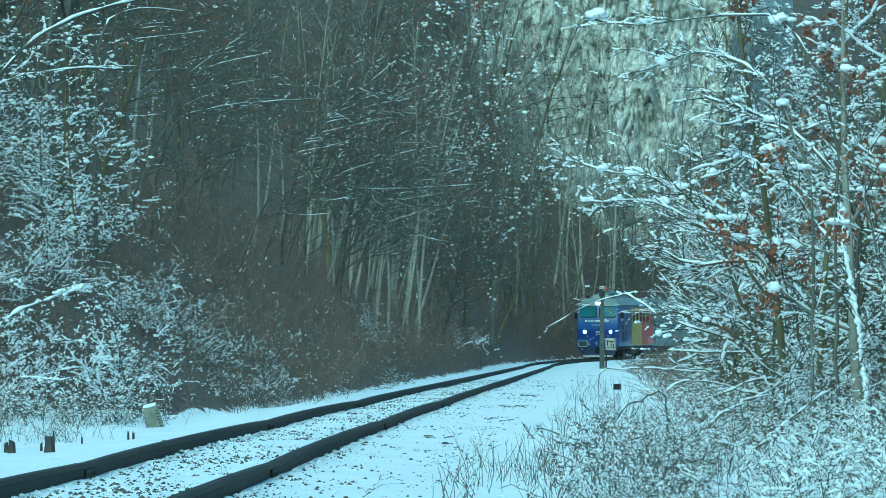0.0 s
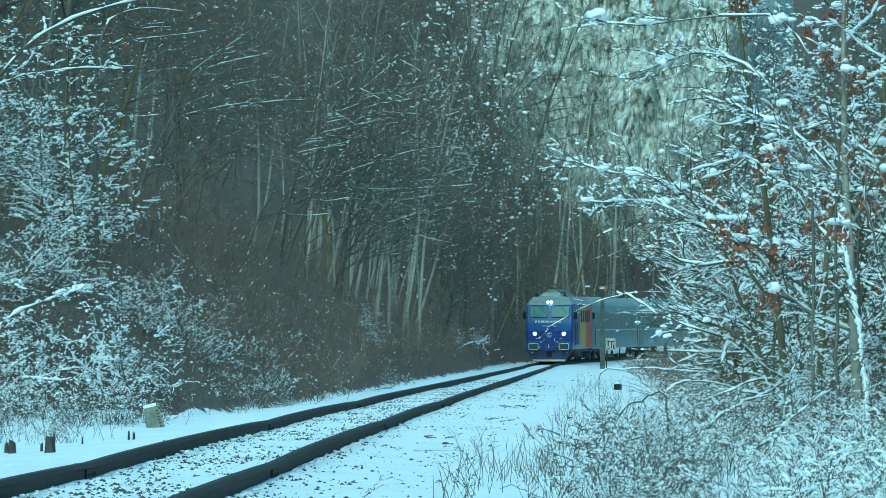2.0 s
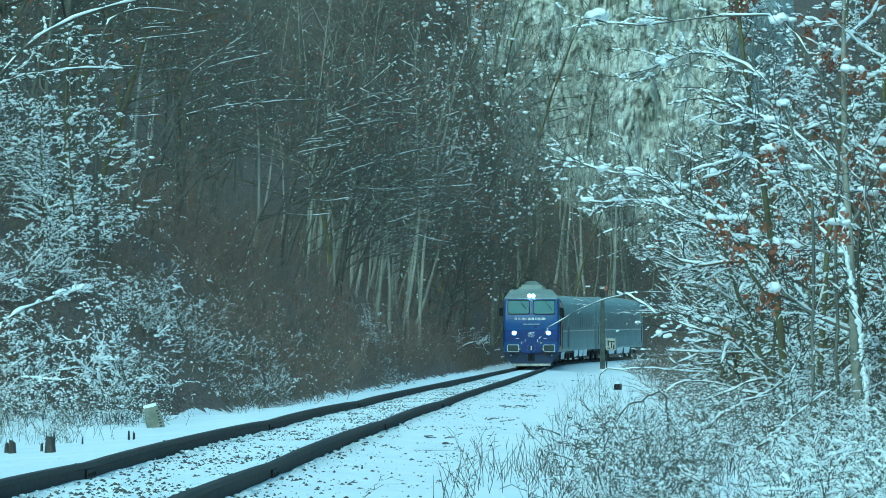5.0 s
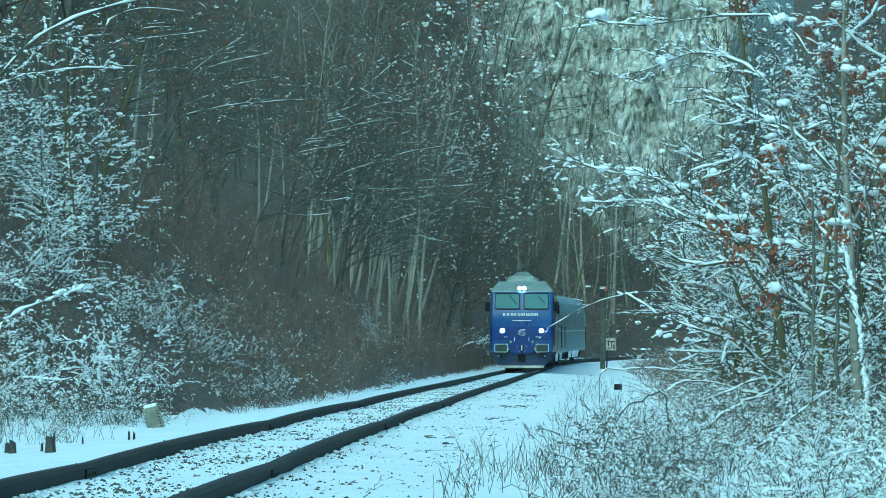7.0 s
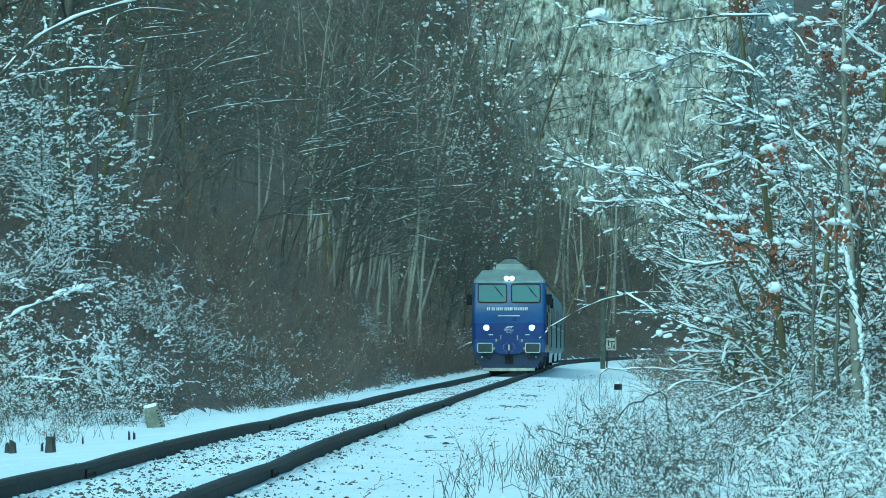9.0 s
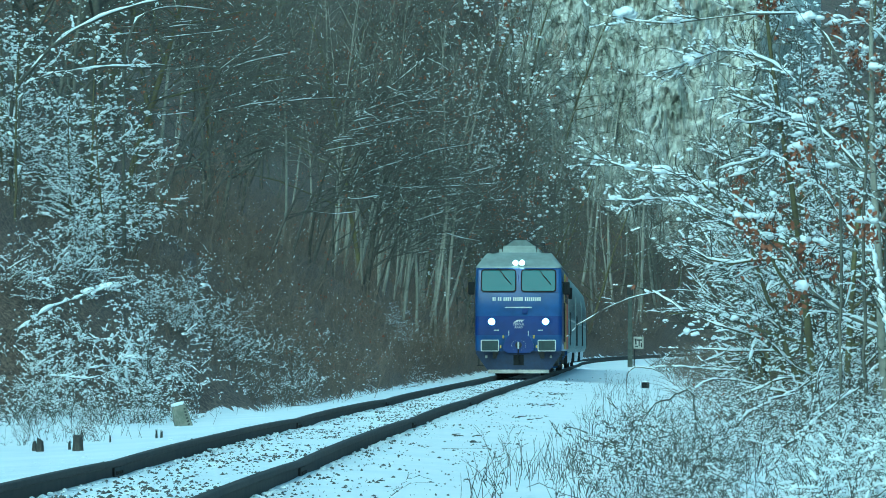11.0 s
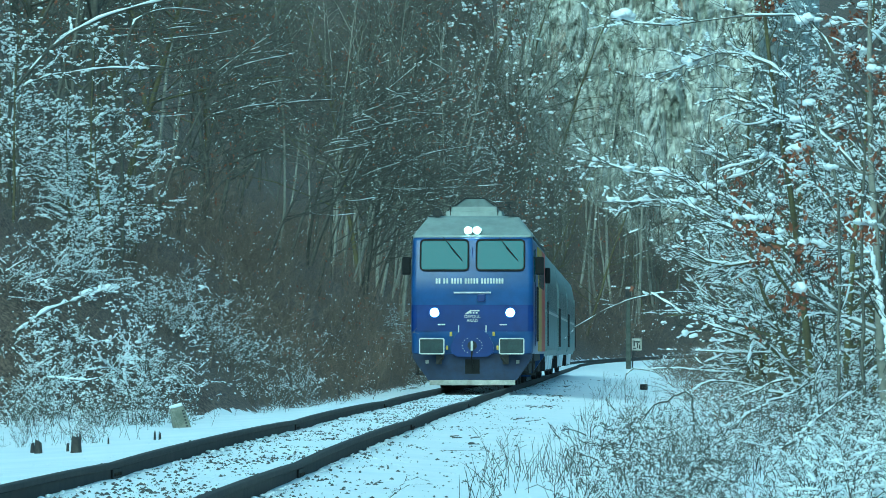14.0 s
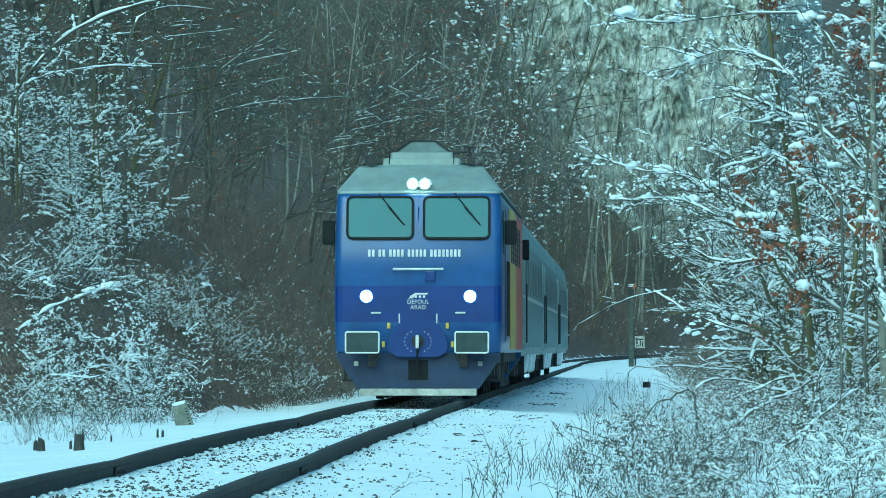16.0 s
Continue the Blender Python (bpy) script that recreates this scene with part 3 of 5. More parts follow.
# ---- growing things ----
def fast_mesh(name, verts, faces_list, mat):
    """A smooth mesh from arrays; faces_list holds arrays of triangles or quads."""
    me = bpy.data.meshes.new(name)
    faces_list = [f for f in faces_list if len(f)]
    me.vertices.add(len(verts))
    me.vertices.foreach_set("co", np.asarray(verts, np.float32).ravel())
    loops = np.concatenate([f.ravel() for f in faces_list]).astype(np.int32)
    totals = np.concatenate([np.full(len(f), f.shape[1], np.int32) for f in faces_list])
    me.loops.add(len(loops))
    me.loops.foreach_set("vertex_index", loops)
    me.polygons.add(len(totals))
    me.polygons.foreach_set("loop_start", np.concatenate(([0], np.cumsum(totals)[:-1])).astype(np.int32))
    me.polygons.foreach_set("use_smooth", np.ones(len(totals), bool))
    me.materials.append(mat)
    me.update(calc_edges=True)
    me.validate()
    return me


def tubes(polys, squash=1.0):
    """Verts and quads of tapered tubes along (points, radii, sides)."""
    groups = {}
    for p, r, k in polys:
        groups.setdefault((len(p), k), []).append((p, r))
    vs, fs, base = [], [], 0
    for (n, k), items in groups.items():
        P = np.array([i[0] for i in items], float)
        R = np.array([i[1] for i in items], float)
        D = P[:, -1] - P[:, 0]
        D /= np.linalg.norm(D, axis=1)[:, None] + 1e-9
        ref = np.where((np.abs(D[:, 2]) < 0.95)[:, None], np.array([[0, 0, 1.0]]), np.array([[1.0, 0, 0]]))
        U = np.cross(D, ref)
        U /= np.linalg.norm(U, axis=1)[:, None]
        V = np.cross(U, D) * squash
        a = np.arange(k) * 2 * np.pi / k
        off = np.cos(a)[None, :, None] * U[:, None] + np.sin(a)[None, :, None] * V[:, None]
        W = P[:, :, None] + R[:, :, None, None] * off[:, None]
        b, i, j = np.meshgrid(np.arange(len(items)), np.arange(n - 1), np.arange(k), indexing="ij")
        at = base + b * n * k + i * k
        fs.append(np.stack((at + j, at + (j + 1) % k, at + k + (j + 1) % k, at + k + j), -1).reshape(-1, 4))
        vs.append(W.reshape(-1, 3))
        base += len(items) * n * k
    return np.concatenate(vs), fs


_ico = bmesh.new()
bmesh.ops.create_icosphere(_ico, subdivisions=1, radius=1)
ICO_V = np.array([v.co[:] for v in _ico.verts])
ICO_F = np.array([[v.index for v in f.verts] for f in _ico.faces])
_ico.free()
_ico = bmesh.new()
bmesh.ops.create_icosphere(_ico, subdivisions=2, radius=1)
BALL_V = np.array([v.co[:] for v in _ico.verts])
BALL_F = np.array([[v.index for v in f.verts] for f in _ico.faces])
_ico.free()
OCT_V = np.array([[1, 0, 0], [0, 1, 0], [-1, 0, 0], [0, -1, 0], [0, 0, 1], [0, 0, -1.0]])
OCT_F = np.array([[0, 1, 4], [1, 2, 4], [2, 3, 4], [3, 0, 4], [1, 0, 5], [2, 1, 5], [3, 2, 5], [0, 3, 5]])


def lumps(rng, centres, sizes, fine=False, flat=0.62):
    """Uneven little heaps of snow."""
    bv, bf = (BALL_V, BALL_F) if fine == 2 else (ICO_V, ICO_F) if fine else (OCT_V, OCT_F)
    c, s = np.asarray(centres, float), np.asarray(sizes, float)
    sc = s[:, None, None] * rng.uniform(0.65, 1.3, (len(c), 1, 3)) * np.array([1, 1, flat])
    V = c[:, None] + bv[None] * sc * rng.uniform(0.75, 1.2, (len(c), len(bv), 1))
    F = bf[None] + (np.arange(len(c)) * len(bv))[:, None, None]
    return V.reshape(-1, 3), [F.reshape(-1, 3)]


def leaf_quads(rng, centres, size):
    """Curled dry leaves, each folded along its middle."""
    c = np.asarray(centres, float)
    n = len(c)
    d = rng.normal(size=(n, 3)) * np.array([0.6, 0.6, 0.5]) - np.array([0, 0, 0.7])
    d /= np.linalg.norm(d, axis=1)[:, None]
    w = np.cross(d, rng.normal(size=(n, 3)))
    w /= np.linalg.norm(w, axis=1)[:, None]
    up = np.cross(d, w)
    s = size * rng.uniform(0.6, 1.3, (n, 1))
    V = np.stack((c, c + d * s * 0.55 + w * s * 0.34 + up * s * 0.15, c + d * s * 1.1, c + d * s * 0.5 - w * s * 0.32 + up * s * 0.17), 1)
    i = np.arange(n)[:, None] * 4
    return V.reshape(-1, 3), [np.concatenate((i + np.array([[0, 1, 2]]), i + np.array([[0, 2, 3]])))]


def joined(chunks):
    vs, fs, base = [], [], 0
    for v, f in chunks:
        vs.append(v)
        fs += [x + base for x in f]
        base += len(v)
    return np.concatenate(vs), fs


def limb(rng, p, d, length, r0, r1, n, wander, lift):
    """A crooked tapered line; lift bends it up (+) or lets it hang (-)."""
    p, d = np.array(p, float), np.array(d, float)
    d /= np.linalg.norm(d)
    pts, step = [p.copy()], length / (n - 1)
    for _ in range(n - 1):
        d = d + rng.normal(size=3) * wander + np.array([0, 0, lift])
        d /= np.linalg.norm(d)
        p = p + d * step
        pts.append(p.copy())
    return np.array(pts), np.linspace(r0, r1, n)


def along(pts, t):
    k = t * (len(pts) - 1)
    i = min(int(k), len(pts) - 2)
    return pts[i] * (1 - (k - i)) + pts[i + 1] * (k - i), pts[i + 1] - pts[i]


def aside(rng, d, angle, flat=1.0):
    """A direction that leaves d at about that angle (degrees); flat below 1 keeps it near the level."""
    d = d / (np.linalg.norm(d) + 1e-9)
    s = rng.normal(size=3)
    s -= s.dot(d) * d
    s[2] *= flat
    s /= np.linalg.norm(s) + 1e-9
    a = radians(angle * rng.uniform(0.75, 1.25))
    return d * math.cos(a) + s * math.sin(a)


def crumble(rng, heaps, sizes, pts, rad, depth, chance):
    """Snow on a twig as rows of small lumps that touch, with bare wood between the rows."""
    ln = np.linalg.norm(pts[-1] - pts[0]) + 1e-6
    steep = abs(pts[-1][2] - pts[0][2]) / ln
    for _ in range(max(1, int(ln / (depth * 5.5)))):
        if rng.random() > chance * (1.25 - steep):
            continue
        t, fat = rng.random(), rng.uniform(0.55, 1.1)
        for k in range(rng.integers(2, 8)):
            if t > 1:
                break
            size = depth * fat * rng.uniform(0.5, 1.0)
            p = along(pts, t)[0] + rng.normal(size=3) * depth * 0.16
            p[2] += rad[0] * 0.4 + size * 0.3
            heaps.append(p)
            sizes.append(size)
            t += size * 1.25 / ln


def ridge(rng, out, pts, rad, depth, sides=5, n=30, bare=0.15):
    """One lumpy ridge of snow along the top of a branch, worn thin in places and gone where it is steep."""
    q = np.array([along(pts, t)[0] for t in np.linspace(0, 1, n)])
    d = np.gradient(q, axis=0)
    steep = np.abs(d[:, 2]) / (np.linalg.norm(d, axis=1) + 1e-9)
    w = depth * rng.uniform(0.3, 1.1, n) * np.where(rng.random(n) < bare, 0.15, 1.0) * np.clip((0.95 - steep) / 0.35, 0.04, 1)
    w[0] = w[-1] = depth * 0.1
    q[:, 2] += np.interp(np.linspace(0, 1, n), np.linspace(0, 1, len(rad)), rad) * 0.6 + w * 0.45
    q[:, :2] += rng.normal(size=(n, 2)) * depth * 0.15
    out.append((q, w, sides))


def snow_over(rng, out, pts, rad, depth, chance, sides=4, crumbs=None):
    """Snow along a branch: touching lumps where it is near, else short uneven ridges with gaps between."""
    if crumbs is not None:
        crumble(rng, *crumbs, pts, rad, depth, chance)
        return
    ln = np.linalg.norm(pts[-1] - pts[0])
    if abs(pts[-1][2] - pts[0][2]) > 0.84 * ln:
        return
    for _ in range(max(1, int(ln / (depth * 5.5)))):
        if rng.random() > chance:
            continue
        t0 = rng.uniform(0, 1)
        half_len = depth * 2.5 * rng.uniform(0.3, 1.1) / max(ln, 1e-3)
        h = depth * rng.uniform(0.3, 1.15)
        q = np.array([along(pts, min(max(t, 0.0), 1.0))[0] for t in (t0 - half_len, t0 + half_len * rng.uniform(-0.4, 0.4), t0 + half_len)])
        q[:, 2] += rad[0] * 0.5 + h * np.array([0.1, 0.5, 0.1])
        out.append((q, h * np.array([0.3, 1.0, 0.25]), sides))


def grow(rng, spec):
    """A bare woody plant: lines of wood by thickness, ridges of snow, heaps of snow, leaf places."""
    wood, fine, snow, heaps, heap_size, leaves = [], [], [], [], [], []
    H = spec["height"]
    crumbs = (heaps, heap_size) if spec.get("crumb") else None
    for _ in range(spec.get("stems", 1)):
        spread = spec.get("spread", 0.0)
        base = np.array([rng.normal() * spread * 0.4, rng.normal() * spread * 0.4, -0.25])
        d0 = np.array([rng.normal() * spec["lean"], rng.normal() * spec["lean"], 1.0])
        h = H * rng.uniform(0.75, 1.0)
        n = spec.get("rings", 9)
        stem, sr = limb(rng, base, d0, h, spec["r"] * rng.uniform(0.75, 1.1), spec["r"] * 0.12, n, spec.get("crook", 0.05), 0.02)
        wood.append((stem, sr, spec.get("sides", 6)))
        snow_over(rng, snow, stem, sr, spec["snow"], spec.get("stem_snow", 0.3), crumbs=crumbs)
        for _ in range(spec["limbs"]):
            t = rng.uniform(spec["clear"], 0.98)
            p, d = along(stem, t)
            ln = H * spec["reach"] * (1.15 - 0.75 * t) * rng.uniform(0.5, 1.2)
            r = max(0.006 * spec.get("fat", 1), spec["r"] * 0.42 * (1.1 - t))
            way = aside(rng, d, spec["angle"])
            if spec.get("sweep"):
                way = np.array([abs(way[0]) + 0.5, way[1] * 0.6, way[2] * 0.5 + 0.3])
            b, br = limb(rng, p, way, ln, r, r * 0.35, 6, spec.get("wander", 0.13), spec.get("lift", 0.04))
            wood.append((b, br, 4))
            if rng.random() < spec.get("ridged", 0.0):
                ridge(rng, snow, b, br, spec["snow"] * spec.get("ridge_depth", 1.0), 4, 18)
            else:
                snow_over(rng, snow, b, br, spec["snow"] * spec.get("limb_depth", 1.15), spec.get("limb_cover", spec["cover"]), crumbs=crumbs)
            for _ in range(spec["subs"]):
                q, e = along(b, rng.uniform(0.15, 1.0))
                l2 = ln * rng.uniform(0.2, 0.5)
                c, cr = limb(rng, q, aside(rng, e, 42, spec.get("flat", 0.7)), l2, max(0.003, r * 0.4), 0.003 * spec.get("fat", 1), 3 if spec.get("tw") == 2 else 4, 0.2, spec.get("lift", 0.04) * 0.5)
                fine.append((c, cr, 3))
                if rng.random() < spec.get("big", 0.0):
                    g = along(c, rng.uniform(0.5, 1))[0]
                    for _ in range(3):
                        heaps.append(g + rng.normal(size=3) * np.array([0.07, 0.07, 0.015]))
                        heap_size.append(rng.uniform(0.05, 0.1))
                    leaves += [g + rng.normal(size=3) * 0.09 - np.array([0, 0, 0.13]) for _ in range(16)]
                if rng.random() < spec.get("ridged", 0.0) * 0.5:
                    ridge(rng, snow, c, cr, spec["snow"] * spec.get("ridge_depth", 1.0) * 0.8, 4, 8)
                else:
                    snow_over(rng, snow, c, cr, spec["snow"] * 0.85, spec["cover"], crumbs=crumbs)
                for _ in range(spec["twigs"]):
                    q2, e2 = along(c, rng.uniform(0.1, 1.0))
                    w, wr = limb(rng, q2, aside(rng, e2, 45, spec.get("flat", 0.7)), l2 * rng.uniform(0.3, 0.8), 0.0035 * spec.get("fat", 1), 0.002 * spec.get("fat", 1), spec.get("tw", 3), 0.22, spec.get("droop", 0.0))
                    fine.append((w, wr, 3))
                    snow_over(rng, snow, w, wr, spec["snow"] * 0.62, spec["cover"] * spec.get("twig_cover", 0.85), 3, crumbs=crumbs)
                    if rng.random() < spec.get("heaps", 0.2):
                        heaps.append(along(w, rng.uniform(0.4, 1))[0] + np.array([0, 0, spec["snow"] * 0.5]))
                        heap_size.append(spec["snow"] * rng.uniform(0.7, 1.5))
                    if rng.random() < spec.get("leafy", 0.0):
                        leaves.append(along(w, 0.9)[0])
    return wood, fine, snow, heaps, heap_size, leaves


def plant(name, seed, spec, bark, twig, label, category, group):
    """One plant as a thing: trunk and limbs, twigs, snow, dry leaves."""
    rng = np.random.default_rng(seed)
    wood, fine, snow, heaps, sizes, leaves = grow(rng, spec)
    root = tagged(new(name), label, category, group)
    root.location = (0, -300 - seed, -50)
    one = spec.get("stems", 1) == 1
    tagged(part("trunk" if one else "stem_clump", fast_mesh("wood", *tubes(wood), bark), None, root), kind="" if one else "stuff")
    if fine:
        tagged(part("crown", fast_mesh("twigs", *tubes(fine), twig), None, root), kind="stuff")
    bits = []
    if snow:
        bits.append(tubes(snow, 0.8))
    if heaps:
        hp, sz = np.array(heaps), np.array(sizes)
        for pick, grade in ((sz < 0.045, 1 if spec.get("fine") else 0), (sz >= 0.045, 2 if spec.get("fine") else 1)):
            if pick.any():
                bits.append(lumps(rng, hp[pick], sz[pick], grade))
    if bits:
        tagged(part("snow_cover", fast_mesh("snow", *joined(bits), SNOW), None, root, "fresh snow lying along the branches"), kind="stuff")
    if leaves:
        lv = np.repeat(np.array(leaves), 3, 0) + rng.normal(size=(len(leaves) * 3, 3)) * 0.05
        part("dry_leaves", fast_mesh("leaves", *leaf_quads(rng, lv, spec.get("leaf", 0.09)), LEAF), None, root, "withered reddish-brown leaves")["kind"] = "stuff"
    root["placed"] = 0
    return root


def put(proto, x, y, turn, size=1.0, lean=0.0, sink=0.0):
    z = float(ground_z(x, y)[0][0]) - sink
    m = pose(x, y, z, lean * math.cos(turn), lean * math.sin(turn), math.degrees(turn)) @ Matrix.Scale(size, 4)
    if proto["placed"]:
        ob = copy_thing(proto, m)
    else:
        proto.matrix_basis = m
        ob = proto
    proto["placed"] = 1
    return ob


TALL = dict(height=17, r=0.12, lean=0.13, limbs=22, clear=0.16, reach=0.3, angle=52, subs=6, twigs=4, snow=0.03, cover=0.05, limb_cover=0.2, twig_cover=0.3, heaps=0.004, lift=0.01, crook=0.085, wander=0.15, fat=2.3, stem_snow=0.1, tw=2, leaf=0.11)
FOREST_LABEL = "tall bare woodland tree with thin snow on its limbs"
FOREST = [plant("forest_tree", 10 + i, dict(TALL, height=h, r=r, leafy=lf, clear=c, reach=re), bk, TWIG, lab, "tree", "trees on the wooded slopes")
          for i, (h, r, lf, c, re, bk, lab) in enumerate((
              (17, 0.13, 0, 0.15, 0.32, BARK, FOREST_LABEL), (19, 0.13, 0, 0.25, 0.27, BARK, "tall dark bare woodland tree"),
              (15, 0.11, 0.4, 0.1, 0.34, BARK, "woodland tree still holding reddish withered leaves"), (18, 0.11, 0, 0.12, 0.3, BARK_MOSS, "tall mossy bare woodland tree"),
              (14, 0.10, 0.22, 0.08, 0.34, BARK, "woodland tree with a few reddish withered leaves"), (16, 0.09, 0, 0.3, 0.24, BARK_PALE, "slender pale-barked bare tree")))]
ARCH = [plant("arching_tree", 25 + i, dict(height=11, r=0.08, lean=0.06, limbs=16, clear=0.2, reach=0.6, angle=52, subs=7, twigs=5, snow=0.03, sweep=True, ridged=0.1, ridge_depth=0.95, wander=0.1, cover=0.02, limb_cover=0.1, twig_cover=0.5, heaps=0.02, tw=2, lift=-0.03, crook=0.07, fat=2.0, stem_snow=0.9, leafy=lf, leaf=0.11),
              BARK, TWIG, "leaning tree with long arching snow-lined limbs", "tree", "leaning trees over the bank") for i, lf in enumerate((0.0, 0.06, 0.2))]
DOTTED = [plant("snow_dotted_tree", 35 + i, dict(TALL, height=16, r=0.11, reach=0.3, limbs=24, snow=0.07, heaps=hp, cover=0.04, leafy=0.25, crumb=True, limb_cover=0.1, twig_cover=tc),
               BARK, TWIG, "tree with brown leaves and round clumps of snow", "tree", "trees on the wooded slopes") for i, (hp, tc) in enumerate(((0.3, 1.0), (0.55, 3.5)))]
POLES = [plant("pole_tree", 30 + i, dict(height=h, r=0.068, lean=0.12, limbs=10, clear=0.3, reach=0.2, angle=36, subs=4, twigs=3, snow=0.022, cover=0.2, heaps=0.04, fat=2.0, sides=5, crook=0.06),
               BARK_PALE, TWIG, "slender pale leaning young tree", "tree", "pole trees at the slope's foot") for i, h in enumerate((9, 11, 8))]
SCRUB = [plant("scrub_bush", 40 + i, dict(height=h, r=0.014, lean=0.42, stems=11, spread=1.3, rings=5, sides=3, limbs=4, clear=0.15, reach=0.38, angle=38, subs=3, twigs=3, snow=0.022, cover=0.02, heaps=hp, tw=2, fat=2.0, leafy=lf),
               TWIG_BROWN, TWIG_BROWN, lab, "bush", "scrub on the bank") for i, (h, hp, lf, lab) in enumerate((
                   (2.6, 0.012, 0.015, "dense brown leafless scrub bush"), (2.2, 0.05, 0.0, "brown scrub bush dotted with snow"), (3.0, 0.012, 0.05, "tall reddish-brown scrub bush")))]
WHITEBUSH = [plant("snowy_bush", 50 + i, dict(height=h, r=0.02, lean=0.36, stems=6, spread=0.9, rings=6, sides=4, limbs=6, clear=0.1, reach=0.40, angle=64, subs=4, twigs=4, snow=0.05, crumb=True, ridged=0.22, limb_depth=1.1, limb_cover=0.8, twig_cover=0.85, cover=0.6, heaps=0.1, fat=1.4, flat=0.5, lift=0.01, droop=-0.04),
                   TWIG, TWIG, "leafless bush laden with fresh snow", "bush", "snow-laden bushes") for i, h in enumerate((3.2, 4.2, 2.4))]
SNOWTREE = [plant("snowy_young_tree", 60 + i, dict(height=h, r=r, lean=0.13, rings=10, limbs=26, clear=0.08, reach=0.34, angle=66, subs=8, twigs=4, snow=sn, crumb=True, ridged=rg, limb_depth=1.2, limb_cover=0.85, twig_cover=0.9, cover=cv, heaps=0.08, fat=1.5, flat=0.45, lift=0.01, wander=0.16, droop=-0.04, leafy=lf, leaf=0.07),
                  BARK_MOSS, TWIG, lab, "tree", "snow-laden young trees") for i, (h, r, lf, cv, sn, rg, lab) in enumerate((
                      (7.5, 0.075, 0.0, 0.55, 0.042, 0.6, "young bare tree with every twig heaped with snow"), (6.5, 0.06, 0.03, 0.5, 0.042, 0.6, "young snow-heaped tree with a few brown leaves"), (8.5, 0.085, 0.015, 0.55, 0.044, 0.6, "young mossy tree laden with snow"),
                      (8.0, 0.06, 0.0, 0.24, 0.06, 0.04, "young bare tree dotted with small lumps of snow")))]
NEARTREE = [plant("roadside_tree", 80 + i, dict(height=9, r=0.075, lean=0.05, rings=12, sides=8, limbs=19, clear=0.12, reach=0.24, angle=62, subs=8, twigs=5, snow=0.044, crumb=True, ridged=0.45, ridge_depth=0.85, limb_depth=1.35, limb_cover=0.9, twig_cover=0.85, cover=0.6, heaps=0.05, fat=1.7, flat=0.45, wander=0.16, lift=0.02, droop=-0.04, big=0.07, leafy=0.03, leaf=0.08, fine=True, crook=0.04, stem_snow=0.5),
                  bk, TWIG, "slender mossy tree with heavy snow pads and brown leaf clusters", "tree", "trees beside the line") for i, bk in enumerate((BARK_MOSS, BARK_PALE))]
LOWSHRUB = [plant("low_shrub", 70 + i, dict(height=h, r=0.009, lean=0.5, stems=9, spread=0.9, rings=5, sides=3, limbs=3, clear=0.1, reach=0.5, angle=48, subs=3, twigs=3, snow=0.03, crumb=True, cover=0.5, heaps=0.12, tw=2, fat=1.4, flat=0.7),
                  TWIG, TWIG, "low tangled shrub dusted with snow", "shrub", "low shrubs beside the track") for i, h in enumerate((1.1, 1.4))]
NEARBUSH = [plant("snow_bent_shrub", 90 + i, dict(height=h, r=0.011, lean=0.75, stems=10, spread=0.5, rings=8, sides=5, limbs=5, clear=0.15, reach=0.42, angle=50, subs=3, twigs=2, snow=0.027, crumb=True, ridged=0.95, ridge_depth=1.15, limb_cover=1.0, twig_cover=0.8, cover=0.45, heaps=0.0, stem_snow=0.9, fat=1.2, flat=0.7, lift=-0.03, droop=-0.05, fine=True),
                  TWIG, TWIG, "arching shrub bent down by thick soft snow", "shrub", "snow-bent shrubs near the bank's foot") for i, h in enumerate((1.0, 1.35))]

LOOK = 8993.0


def spot(px, d):
    """Ground place d metres ahead on the line of sight that many 1568ths across the first view."""
    return (px - 784) / LOOK * d, d


rng = np.random.default_rng(5)


def scatter(kinds, n, px, dist, u_range, size, lean=4.0, gap=1.0, power=1.0, toward=None, turn=6.28):
    """Plants kinds at random over a fan of the valley, at a range of distances from the track."""
    placed, tries = [], 0
    while len(placed) < n and tries < n * 60:
        tries += 1
        d = dist[0] + (dist[1] - dist[0]) * rng.random() ** power
        x, y = spot(rng.uniform(*px), d)
        u = float(side_of(x, y)[0][0])
        if not u_range[0] < u < u_range[1] or any((x - a) ** 2 + (y - b) ** 2 < gap * gap for a, b in placed):
            continue
        placed.append((x, y))
        ob = put(kinds[rng.integers(len(kinds))], x, y, rng.uniform(0, turn) - (0.0 if turn > 6 else turn / 2), rng.uniform(*size), rng.uniform(0, lean))
        if toward:
            ob.matrix_basis = Matrix.Translation(ob.matrix_basis.translation) @ pose(0, 0, 0, 0, toward * rng.uniform(0.6, 1.2), 0) @ Matrix.Translation(-ob.matrix_basis.translation) @ ob.matrix_basis


